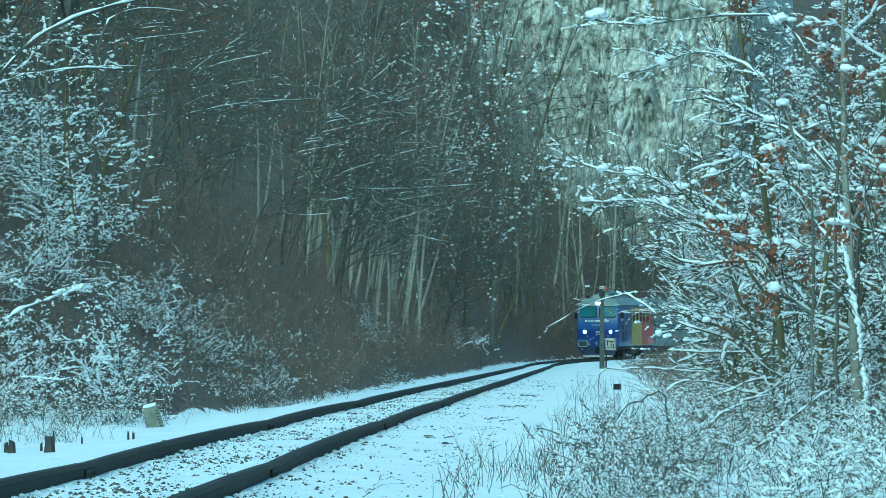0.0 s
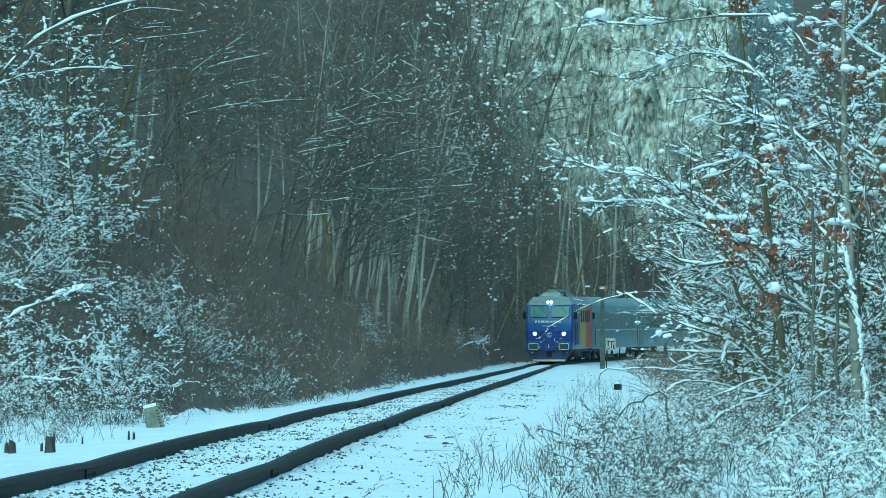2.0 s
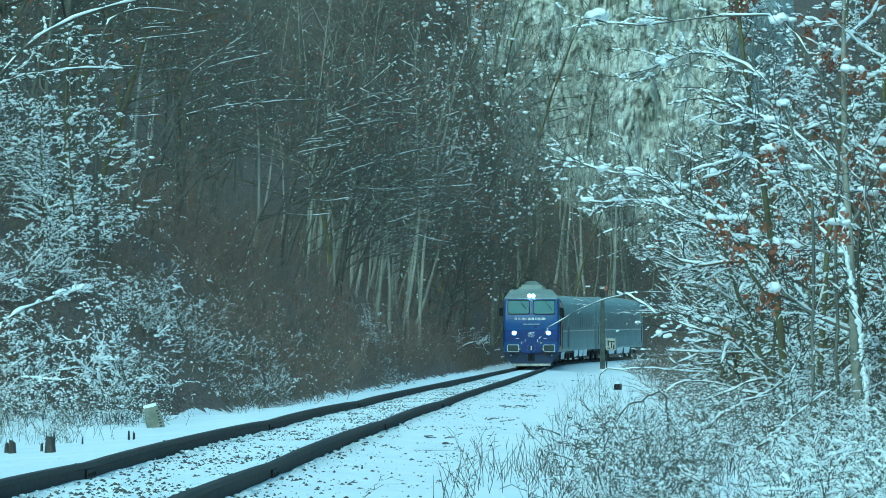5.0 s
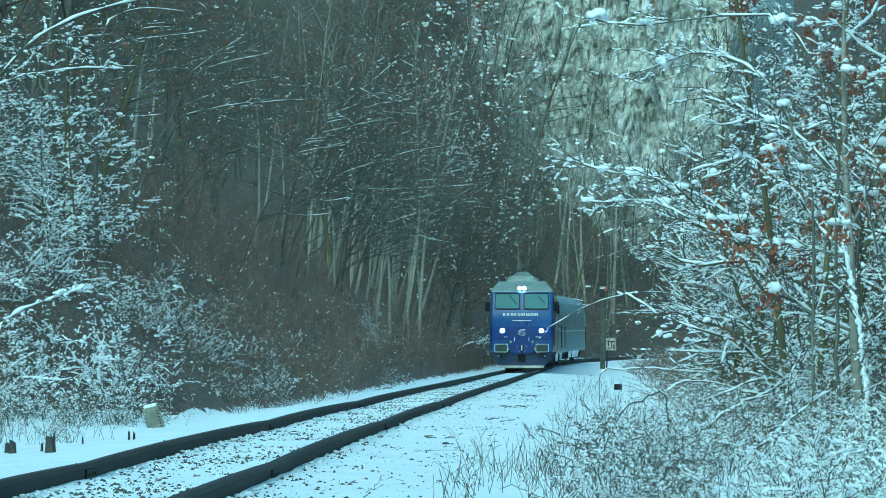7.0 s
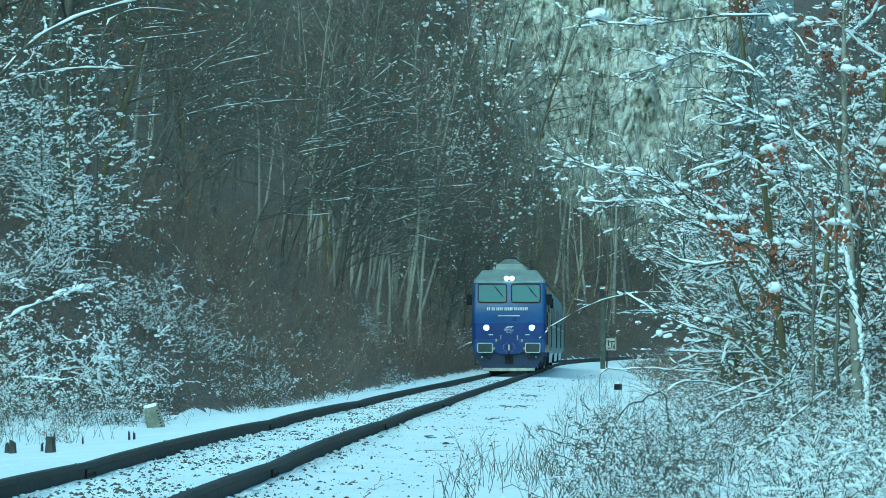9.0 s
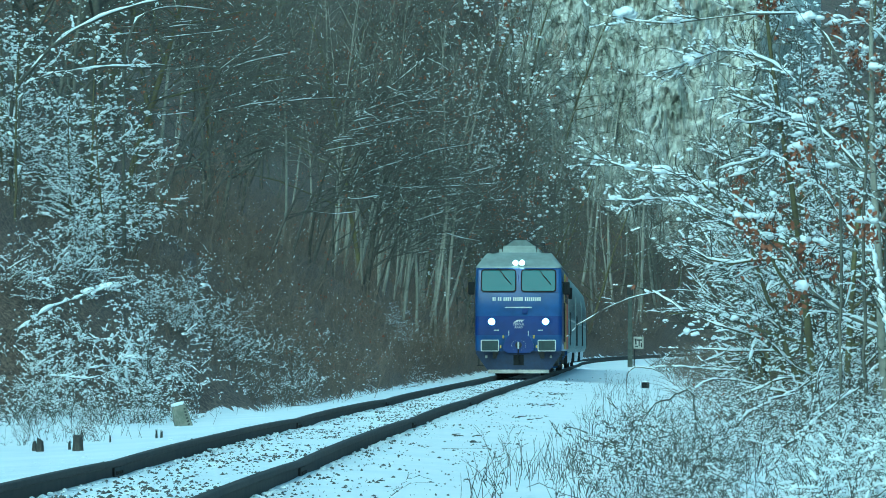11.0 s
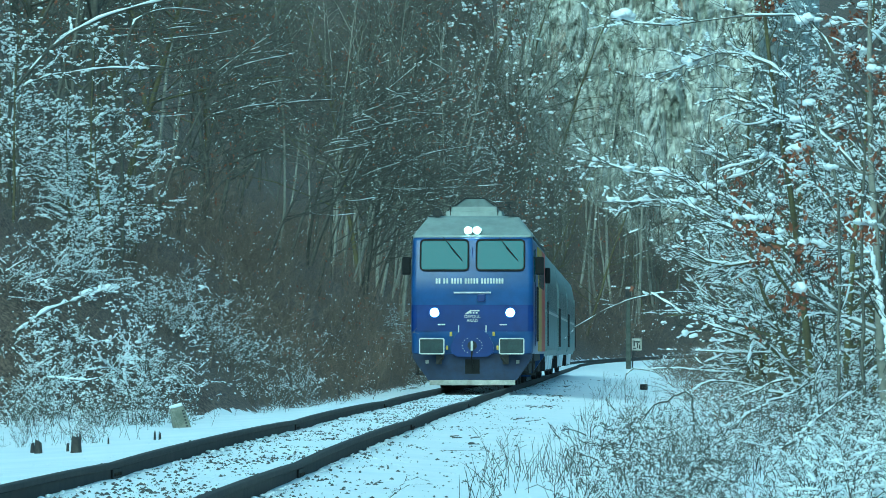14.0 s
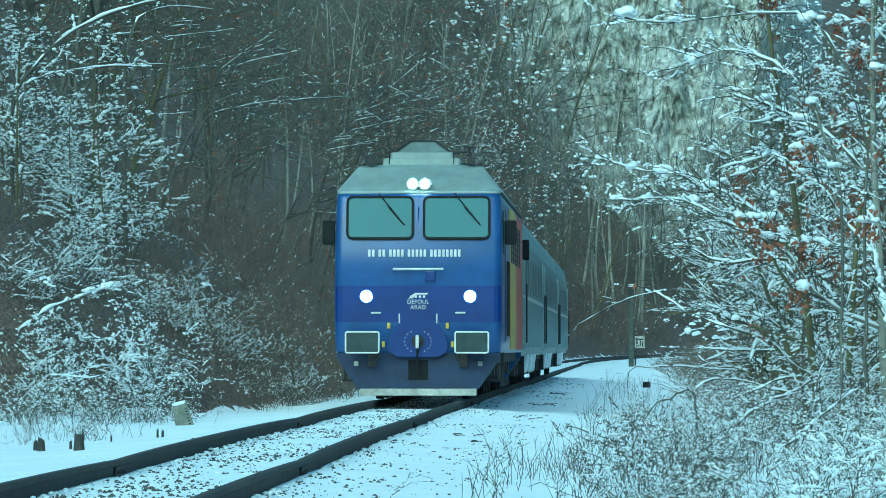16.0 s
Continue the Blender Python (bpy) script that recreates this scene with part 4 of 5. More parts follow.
def cliff():
    """A pale broken rock face that closes the valley beyond the curve: ribs, ledges and cracks."""
    w, h, nx, nz = 27.0, 66.0, 190, 330
    grid = []
    for j in range(nz + 1):
        for i in range(nx + 1):
            x, z = w * (i / nx - 0.5), h * j / nz
            sway = x + 0.9 * noise.noise(Vector((x * 0.2, z * 0.11, 9)))
            rib = abs(noise.noise(Vector((sway * 0.5, z * 0.10, 7))))
            crack = abs(noise.noise(Vector((sway * 1.5, z * 0.4, 2))))
            ledge = noise.noise(Vector((x * 0.35, z * 0.75, 4)))
            d = 3.2 * noise.fractal(Vector((x * 0.13, z * 0.06, 3.1)), 1.0, 2.0, 4) + 2.0 * rib + 0.7 * min(crack, 0.2) / 0.2
            d += 0.6 * round(ledge * 3) / 3 + 0.35 * noise.noise(Vector((x * 2.6, z * 1.5, 1)))
            edge = 20.0 * (max(0, abs(2 * x / w + 0.16 * noise.noise(Vector((0, z * 0.16, 5)))) - 0.68) / 0.32) ** 1.5
            grid.append((x, edge + z * 0.25 - d, z))
    n = nx + 1
    faces = [(j * n + i, j * n + i + 1, j * n + n + i + 1, j * n + n + i) for j in range(nz) for i in range(nx)]
    k = len(grid)
    rim = [j * n for j in range(nz + 1)] + [nz * n + i for i in range(1, n)] + [j * n + nx for j in range(nz - 1, -1, -1)] + [i for i in range(nx - 1, 0, -1)]
    back = [(grid[v][0] * 1.1, 48.0, grid[v][2]) for v in rim]
    faces += [(rim[a], k + a, k + (a + 1) % len(rim), rim[(a + 1) % len(rim)]) for a in range(len(rim))]
    me = mesh_of("cliff", grid + back, faces, ROCK, smooth=False)
    x, y = spot(1085, 420)
    tagged(part("cliff", me, None, m=pose(x, y, float(ground_z(x, y)[0][0]) - 9, 0, 0, -4)), "pale weathered limestone cliff behind bare trees", "cliff", kind="structure")


cliff()
# left slope, from near to far, then the slope beyond the curve
scatter(FOREST, 22, (-150, 420), (105, 180), (-30, -8.5), (0.7, 1.05), gap=1.5)
scatter(ARCH, 3, (-60, 240), (100, 135), (-16, -8), (0.7, 1.0), toward=16, gap=1.5, turn=1.2)
scatter(ARCH, 9, (250, 560), (150, 250), (-17, -6.5), (0.8, 1.15), toward=12, gap=1.5, turn=1.2)
scatter(ARCH, 14, (480, 800), (190, 300), (-18, -6.0), (0.85, 1.3), toward=13, gap=1.4, turn=1.2)
scatter(FOREST, 46, (-60, 760), (170, 330), (-40, -6.5), (0.65, 1.05), toward=9, gap=1.5)
scatter(FOREST, 18, (420, 850), (345, 412), (-70, -6), (0.6, 1.0), toward=8, gap=1.6)
scatter(FOREST, 26, (330, 930), (410, 470), (-90, -10), (0.8, 1.25), gap=1.8)
scatter(FOREST, 34, (850, 1240), (345, 408), (-70, -5), (0.55, 0.95), gap=1.2)
scatter(FOREST, 16, (520, 880), (385, 440), (-90, -8), (1.0, 1.5), toward=10, gap=1.6)
scatter(POLES, 26, (860, 1200), (350, 412), (-60, -5.0), (0.9, 1.6), gap=0.9)
scatter(POLES, 34, (520, 750), (205, 300), (-13, -5.0), (0.8, 1.15), toward=7, gap=0.7)
scatter(SCRUB, 40, (230, 720), (100, 260), (-12, -4.0), (0.6, 1.05), gap=0.9)
scatter(SCRUB, 34, (380, 860), (110, 300), (-5.2, -3.3), (0.5, 0.95), gap=0.8)
scatter(FOREST, 26, (640, 900), (265, 352), (-45, -5), (0.8, 1.1), toward=12, gap=1.3)
for px, d, size, kind in ((835, 312, 1.22, 1), (872, 322, 1.42, 1), (815, 300, 1.0, 0), (880, 340, 0.9, 0), (790, 285, 0.95, 0), (760, 290, 1.0, 0)):
    put(DOTTED[kind], *spot(px, d), rng.uniform(0, 6.28), size, 5.0)
scatter(SCRUB, 16, (600, 1060), (270, 400), (-16, -4.2), (0.8, 1.3), gap=1.3)
scatter(SCRUB, 14, (930, 1200), (338, 380), (-9, -3.4), (0.9, 1.4), gap=1.0)
scatter(SNOWTREE[3:], 5, (-50, 110), (92, 112), (-15, -6.5), (0.6, 0.85), gap=1.1)
scatter(SNOWTREE[3:], 3, (130, 240), (100, 118), (-14, -6.0), (0.55, 0.75), gap=1.1)
scatter(WHITEBUSH, 8, (-60, 200), (83, 94), (-9.0, -4.0), (0.5, 0.8), gap=0.7)
scatter(WHITEBUSH, 9, (-40, 190), (90, 125), (-13, -4.6), (0.75, 1.15), gap=1.0)
scatter(WHITEBUSH, 11, (190, 390), (88, 125), (-6.5, -3.5), (0.35, 0.6), gap=0.8)
scatter(WHITEBUSH, 8, (-30, 330), (84, 98), (-8.5, -4.0), (0.4, 0.62), gap=0.8)
scatter(LOWSHRUB, 20, (-30, 330), (79, 92), (-8.0, -3.3), (0.6, 1.1), gap=0.5)
scatter(LOWSHRUB, 18, (250, 520), (95, 150), (-4.6, -3.0), (0.6, 1.1), gap=0.7)
scatter(LOWSHRUB, 8, (480, 720), (130, 200), (-4.4, -3.0), (0.5, 0.8), gap=0.7)
scatter(LOWSHRUB, 4, (-20, 120), (60, 74), (-6, -3.0), (0.4, 0.6), gap=0.7)
scatter(WHITEBUSH, 2, (630, 700), (190, 215), (-5.5, -4.0), (0.45, 0.6), gap=0.6)
scatter(WHITEBUSH, 4, (790, 880), (290, 330), (-7, -4.2), (0.45, 0.7), gap=1.0)
# right bank
for px, d, turn, tilt, size, kind in ((1408, 62, 0.4, -10, 0.95, 0), (1526, 57, 2.1, -1, 0.9, 1), (1440, 66, 3.3, -5, 0.85, 0), (1580, 52, 4.4, -8, 0.8, 1), (1500, 74, 1.2, 4, 1.0, 0), (1425, 84, 5.2, -6, 0.8, 1)):
    x, y = spot(px, d)
    ob = put(NEARTREE[kind], x, y, turn, size, 0.0, 0.1)
    ob.matrix_basis = Matrix.Translation((x, y, ob.matrix_basis.translation.z)) @ pose(0, 0, 0, 0, tilt, math.degrees(turn)) @ Matrix.Scale(size, 4)
scatter(SNOWTREE[:3], 13, (1270, 1620), (58, 120), (6.2, 14), (0.7, 1.1), gap=1.1)
scatter(SNOWTREE[:3], 6, (1235, 1350), (95, 150), (6.3, 12), (0.55, 0.9), gap=1.5)
scatter(WHITEBUSH, 12, (1140, 1600), (55, 120), (5.6, 11), (0.4, 0.75), gap=0.8)
scatter(LOWSHRUB, 28, (980, 1600), (46, 80), (3.4, 8.5), (0.5, 1.0), gap=0.4)
scatter(LOWSHRUB, 10, (1060, 1300), (35, 46), (2.0, 6.5), (0.45, 0.8), gap=0.3)
scatter(LOWSHRUB, 7, (1020, 1320), (30, 36), (1.8, 5.6), (0.4, 0.6), gap=0.25)
scatter(NEARBUSH, 10, (1340, 1640), (33, 41), (2.4, 6.0), (0.7, 0.95), gap=0.25)
scatter(NEARBUSH, 9, (1180, 1600), (42, 56), (3.4, 7.0), (0.75, 1.15), gap=0.4)
scatter(WHITEBUSH, 8, (1220, 1620), (38, 52), (4.2, 7.0), (0.28, 0.42), gap=0.4)
scatter(FOREST, 30, (1090, 1700), (130, 330), (8, 40), (0.6, 1.0), gap=2.0)
scatter(FOREST, 22, (1230, 1680), (330, 440), (-90, -8), (0.9, 1.4), gap=1.8)
scatter(SCRUB, 14, (1080, 1320), (170, 330), (5.5, 14), (0.7, 1.1), gap=1.2)


def undergrowth():
    """Fine brown twigs and flecks of snow that fill the slopes between the bushes."""
    r = np.random.default_rng(77)
    lines, flecks = [], []
    for px, dist, ur, n, ln in (((-60, 760), (82, 140), (-13, -3.0), 5200, 0.8), ((100, 900), (130, 320), (-16, -3.2), 6000, 1.2), ((820, 1250), (335, 400), (-30, -3.6), 2600, 1.7), ((1050, 1620), (48, 130), (4.8, 14), 1500, 0.7), ((1050, 1350), (130, 320), (5, 14), 1500, 1.1)):
        d = r.uniform(*dist, n * 4)
        x = (r.uniform(*px, n * 4) - 784) / LOOK * d
        z, u = ground_z(x, d)
        near = np.clip((94 - d) / 16, 0, 1) * (u < 0) * 7.0
        ok = (u > ur[0] - near) & (u < ur[1] - near)
        for k in np.flatnonzero(ok)[:n]:
            h = ln * r.uniform(0.35, 1.2)
            p, rad = limb(r, (x[k], d[k], z[k] - 0.05), (r.normal() * 0.6, r.normal() * 0.6, 0.8), h, 0.009 * ln, 0.004 * ln, 4, 0.22, -0.05)
            lines.append((p, rad, 3))
            if r.random() < 0.5:
                q, e = along(p, r.uniform(0.3, 0.9))
                lines.append((*limb(r, q, aside(r, e, 45), h * 0.5, 0.006 * ln, 0.003 * ln, 4, 0.2, -0.04), 3))
            if r.random() < (0.9 if u[k] > 0 else 0.3 if u[k] > -7 and d[k] < 130 and x[k] / d[k] < -0.042 else 0.03):
                flecks.append(p[2] + r.normal(size=3) * 0.03)
    ob = tagged(new("undergrowth"), "tangled brown undergrowth flecked with snow on the slopes", "undergrowth", kind="stuff")
    tagged(part("brushwood", fast_mesh("brushwood", *tubes(lines), TWIG_BROWN), None, ob), kind="stuff")
    tagged(part("snow_fleck", fast_mesh("flecks", *lumps(r, flecks, r.uniform(0.012, 0.036, len(flecks)), 1), SNOW), None, ob), kind="stuff")


undergrowth()


# ---- things along the line ----
def bed_stones():
    """Dark ballast that pokes out of the snow between and beside the rails."""
    r = np.random.default_rng(91)
    s = 27 + 150 * r.random(15000) ** 1.9
    off = np.where(r.random(15000) < 0.72, r.uniform(-0.66, 0.66, 15000), np.where(r.random(15000) < 0.3, r.uniform(-1.5, -0.85, 15000), 0.85 + 1.5 * r.random(15000) ** 1.6))
    pts = []
    for a, o in zip(s, off):
        p, q = on_track(a), on_track(a + 0.5)
        d = (q - p).normalized()
        pts.append((p.x + d.y * o, p.y - d.x * o))
    pts = np.array(pts)
    clump = ripple(pts[:, 0] * 5, pts[:, 1] * 2.5) + r.normal(size=len(pts)) * 0.35 > -0.15
    pts = pts[clump]
    z = ground_z(pts[:, 0], pts[:, 1])[0]
    v, f = lumps(r, np.column_stack((pts, z + 0.004)), 0.005 + 0.019 * r.random(len(pts)) ** 3, fine=0, flat=0.7)
    tagged(part("ballast_stones", fast_mesh("ballast_stones", v, f, STONE), None), "dark ballast stones poking through the snow", "stones", kind="stuff")


def snow_crumbs():
    """Small heaps of snow along the bed, which break its smoothness."""
    r = np.random.default_rng(92)
    n = 5200
    s = 27 + 130 * r.random(n) ** 1.8
    off = np.where(r.random(n) < 0.6, r.uniform(-0.68, 0.68, n), np.where(r.random(n) < 0.4, r.uniform(-2.4, -0.82, n), r.uniform(0.82, 3.2, n)))
    pts = []
    for a, o in zip(s, off):
        p, q = on_track(a), on_track(a + 0.5)
        d = (q - p).normalized()
        pts.append((p.x + d.y * o, p.y - d.x * o))
    pts = np.array(pts)
    z = ground_z(pts[:, 0], pts[:, 1])[0]
    heap, size = np.column_stack((pts, z - 0.006)), r.uniform(0.01, 0.032, n)
    # snow that leans against the rails' feet
    foot = []
    for a in 27 + 110 * r.random(5200) ** 1.8:
        p, q = on_track(a), on_track(a + 0.5)
        d = (q - p).normalized()
        o = (0.7525 if r.random() < 0.5 else -0.7525) + r.choice((-1, 1, 1)) * r.uniform(0.05, 0.12)
        foot.append((p.x + d.y * o, p.y - d.x * o, p.z - sag(a) - 0.155 + 0.035 * r.random() ** 2))
    heap, size = np.concatenate((heap, foot)), np.concatenate((size, r.uniform(0.01, 0.03, len(foot))))
    v, f = lumps(r, heap, size, fine=True, flat=0.55)
    tagged(part("snow_crumbs", fast_mesh("snow_crumbs", v, f, SNOW), None), "small uneven crumbs of snow over the ballast", "snow", kind="stuff")


def dry_grass():
    """Thin dead stems that stand out of the snow on both sides."""
    r = np.random.default_rng(93)
    lines = []
    for px, dist, ur, n, hh in (((820, 1250), (44, 82), (2.8, 6.5), 330, 0.26), ((620, 1000), (34, 50), (2.2, 4.2), 130, 0.3), ((-20, 700), (62, 160), (-4.8, -2.6), 620, 0.3), ((860, 1120), (82, 170), (2.8, 6.0), 240, 0.4), ((1050, 1600), (38, 60), (3.8, 7.5), 200, 0.3)):
        d = r.uniform(*dist, n * 3)
        x = (r.uniform(*px, n * 3) - 784) / LOOK * d
        z, u = ground_z(x, d)
        ok = (u > ur[0]) & (u < ur[1]) & (ripple(x * 2.2, d * 0.9) + r.normal(size=len(d)) * 0.3 > 0.05)
        for k in np.flatnonzero(ok)[:n]:
            h = hh * r.uniform(0.3, 1.5)
            p, rad = limb(r, (x[k], d[k], z[k] - 0.03), (r.normal() * 0.3, r.normal() * 0.3, 1), h, 0.0035, 0.0016, 4, 0.13, 0)
            lines.append((p, rad, 3))
            if r.random() < 0.4:
                q, e = along(p, r.uniform(0.3, 0.8))
                b, br = limb(r, q, aside(r, e, 40), h * 0.4, 0.003, 0.0015, 4, 0.12, 0)
                lines.append((b, br, 3))
    tagged(part("dry_grass", fast_mesh("dry_grass", *tubes(lines), TWIG), None), "dead brown grass and weed stems in the snow", "grass", kind="stuff")


def litter_sticks():
    """Twigs and stubble lying on the snowy shoulder."""
    r = np.random.default_rng(94)
    lines = []
    for px, d, n in ((930, 118, 16), (905, 96, 9), (960, 150, 8), (1010, 190, 6), (860, 78, 7), (780, 60, 6), (1040, 230, 5)):
        cx, cy = spot(px, d)
        for _ in range(n):
            x, y = cx + r.normal() * 0.2, cy + r.normal() * 1.4
            z = float(ground_z(x, y)[0][0]) + 0.02
            a = r.normal() * 0.5 - 0.6
            p, rad = limb(r, (x, y, z), (math.cos(a), math.sin(a), 0.12), r.uniform(0.05, 0.15), 0.009, 0.004, 4, 0.12, -0.02)
            lines.append((p, rad, 4))
    tagged(part("lying_sticks", fast_mesh("lying_sticks", *tubes(lines), TWIG), None), "dark sticks and stubble lying on the snow", "sticks", kind="stuff")


def cap_of_snow(parent, x0, x1, y0, y1, z, h):
    k = part("snow_cap", box(x0, x1, y0, y1, z, z + h, min(h, x1 - x0, y1 - y0) * 0.45, 3), SNOW, parent, "rounded cap of snow", smooth=True)
    return k


def line_post():
    x, y = spot(1066, 300)
    z = float(ground_z(x, y)[0][0])
    post = tagged(new("line_post"), "weathered concrete line post capped with snow", "post")
    post.location = (x, y, z)
    part("shaft", loft([ring(zz, w, w, -w, 0.02, 1) for zz, w in ((-0.4, 0.15), (0.0, 0.15), (4.3, 0.11))]), POST, post)
    part("head", box(-0.17, 0.17, -0.17, 0.17, 4.25, 4.72, 0.03), BLACK, post, "dark lamp head")
    cap_of_snow(post, -0.17, 0.17, -0.17, 0.17, 4.71, 0.14)


def notice_board():
    x, y = spot(1081, 296)
    z = float(ground_z(x, y)[0][0])
    sign = tagged(new("notice_board"), "small white notice board with dark marks on a post", "sign")
    sign.location = (x, y, z)
    part("pole", rod((-0.28, 0.06, -0.4), (-0.2, 0.06, 1.9), 0.045), BLACK, sign)
    # greyed white: distance haze is painted into the board's colour
    b = part("board", rounded_plate(-0.29, 0.29, 1.12, 1.82, -0.02, 0.03, 0.03), GRIMY_HAZED_WHITE, sign)
    for k, (a, c, e, f) in enumerate(((-0.2, -0.12, 1.36, 1.7), (-0.1, 0.2, 1.58, 1.66), (0.0, 0.06, 1.25, 1.56), (0.12, 0.2, 1.2, 1.46), (-0.22, -0.04, 1.22, 1.28))):
        part("mark", box(a, c, -0.032, -0.021, e, f, 0.004), BLACK, b)


def marker_stub():
    x, y = spot(1093, 152)
    z = float(ground_z(x, y)[0][0])
    stub = tagged(new("marker_stub"), "short dark wooden marker stub with a snow cap", "post")
    stub.location = (x, y, z)
    part("block", loft([ring(zz, w, w, -w, 0.02, 2) for zz, w in ((-0.3, 0.12), (0.16, 0.115), (0.18, 0.1))]), SEAL, stub)
    cap_of_snow(stub, -0.11, 0.11, -0.11, 0.11, 0.17, 0.05)


def kilometre_stone():
    x, y = spot(276, 77)
    z = float(ground_z(x, y)[0][0])
    st = tagged(new("kilometre_stone"), "leaning pale kilometre stone topped with snow", "marker stone")
    st.matrix_basis = pose(x, y, z, 0, -15, 0) @ pose(0, 0, -0.05, 0, 0, 20) @ Matrix.Scale(0.92, 4)
    part("stone", loft([ring(zz, w, w * 0.7, -w * 0.7, 0.03, 2) for zz, w in ((-0.2, 0.14), (0.0, 0.14), (0.36, 0.115), (0.42, 0.09))]), MILESTONE, st)
    for k in range(6):
        part("number_bar", box(0.05, 0.085, -0.103 + 0.004 * k, -0.08, 0.05 + 0.052 * k, 0.075 + 0.052 * k, 0.002), BLACK, st)
    cap_of_snow(st, -0.1, 0.08, -0.09, 0.09, 0.40, 0.06)


def stump(px, d, h, r0, label):
    x, y = spot(px, d)
    z = float(ground_z(x, y)[0][0])
    r = np.random.default_rng(int(px))
    st = tagged(new("tree_stump"), label, "stump", "cut stubs in the snow")
    st.location = (x, y, z)
    secs = []
    for q in (-0.1, 0.0, 0.5, 0.9, 1.0):
        secs.append([(r0 * (1.15 - 0.25 * q) * math.cos(a) * (1 + 0.15 * math.sin(3 * a)), r0 * (1.15 - 0.25 * q) * math.sin(a), h * q * (1 + (r.uniform(-0.3, 0.25) if q == 1 else 0))) for a in np.linspace(0, 6.283, 11)[:-1]])
    part("wood", loft(secs), DIRT, st)
    cap_of_snow(st, -r0 * 0.5, r0 * 0.4, -r0 * 0.4, r0 * 0.4, h * 0.75, 0.02)


def leaning_branch(name, label, controls, d, r0, seed, depth=0.03, twigs=9, pads=(), rooted=True, plastered=False):
    """A single bent stem with side twigs; controls are a few bends in the view plane at distance d. Pads are heaps of snow along it."""
    r = np.random.default_rng(seed)
    c = [np.array(((px - 784) / LOOK * d, d + 0.4 * k, 0.89 + (620 - py) / LOOK * d)) for k, (px, py) in enumerate(controls)]
    if rooted:
        g = float(ground_z(c[0][0], c[0][1])[0][0])
        if g < c[0][2]:
            c.insert(0, np.array((c[0][0], c[0][1], g - 0.2)))
    c = np.array(c)
    far = np.concatenate(([0], np.cumsum(np.linalg.norm(np.diff(c, axis=0), axis=1))))
    pts = np.array([[np.interp(q, far, c[:, k]) for k in range(3)] for q in np.linspace(0, far[-1], 26)])
    for _ in range(2):
        pts[1:-1] = (pts[:-2] + 2 * pts[1:-1] + pts[2:]) / 4
    pts[1:-1] += r.normal(size=(24, 3)) * 0.012
    rad = np.linspace(r0, r0 * 0.42, 26)
    wood, snow, fine, heaps, sizes = [(pts, rad, 6)], [], [], [], []
    ridge(r, snow, pts, rad, depth)
    for _ in range(twigs):
        q, e = along(pts, r.uniform(0.4, 1))
        b, br = limb(r, q, aside(r, e, 38, 0.6), r.uniform(0.25, 0.8) * min(1.0, r0 * 50), r0 * 0.35, 0.003, 5, 0.14, 0.02)
        fine.append((b, br, 3))
        for _ in range(3 if pads else 1):
            q2, e2 = along(b, r.uniform(0.3, 1))
            b2, br2 = limb(r, q2, aside(r, e2, 42, 0.6), r.uniform(0.12, 0.35), r0 * 0.2, 0.002, 4, 0.16, 0.0)
            fine.append((b2, br2, 3))
            crumble(r, heaps, sizes, b2, br2, depth * 0.8, 0.85)
        crumble(r, heaps, sizes, b, br, depth * 0.8, 0.8)
    bits = [tubes(snow, 0.8)] + ([lumps(r, heaps, sizes, 1)] if heaps else [])
    for t, size in pads:
        p = along(pts, t)[0]
        bits.append(lumps(r, p + r.normal(size=(7, 3)) * np.array([0.9, 0.5, 0.2]) * size * 0.6 + np.array([0, 0, size * 0.5]), r.uniform(0.45, 0.9, 7) * size, 2))
    if plastered:
        q = np.array([along(pts, t)[0] for t in np.linspace(0.15, 0.98, 80)])
        bits.append(lumps(r, q + np.array([0.0, -r0 * 0.8, 0]) + r.normal(size=q.shape) * r0 * 0.25, r.uniform(0.6, 1.3, 80) * r0, 1, 1.4))
    root = tagged(new(name), label, "sapling" if "sapling" in name else "branch")
    part("branch", fast_mesh("wood", *tubes(wood), BARK), None, root)
    if fine:
        tagged(part("twig_spray", fast_mesh("twigs", *tubes(fine), TWIG), None, root), kind="stuff")
    if bits:
        tagged(part("snow_cover", fast_mesh("snow", *joined(bits), SNOW), None, root, "snow along the top of the branch"), kind="stuff")


bed_stones()
snow_crumbs()
dry_grass()
litter_sticks()
line_post()
notice_board()
marker_stub()
kilometre_stone()
for px, d, h, r0 in ((89, 56, 0.16, 0.055), (22, 57, 0.13, 0.04), (12, 57.5, 0.1, 0.025), (87, 56, 0.11, 0.02), (96, 56.1, 0.19, 0.012), (74, 57, 0.08, 0.015), (237, 63, 0.09, 0.015), (228, 63, 0.1, 0.013), (146, 60, 0.08, 0.01)):
    stump(px, d, h, r0, "dark splintered stub sticking out of the snow")
leaning_branch("overhanging_branch", "thin overhanging branch lined with snow", ((1330, 690), (1250, 540), (1190, 516), (1137, 515), (1100, 524), (1060, 531), (1012, 556), (972, 580)), 118, 0.024, 7, 0.026, 5)
leaning_branch("bent_sapling", "dark bent sapling leaning over the snow", ((1180, 690), (1120, 712), (1090, 748), (1045, 800)), 60, 0.016, 8, 0.012)
leaning_branch("fallen_branch", "thin fallen branch lying on the bank", ((1060, 655), (1150, 652), (1260, 660)), 110, 0.018, 9)
leaning_branch("snowy_limb", "pale dead limb lined with snow", ((806, 622), (830, 608), (862, 602)), 292, 0.05, 10, 0.09)
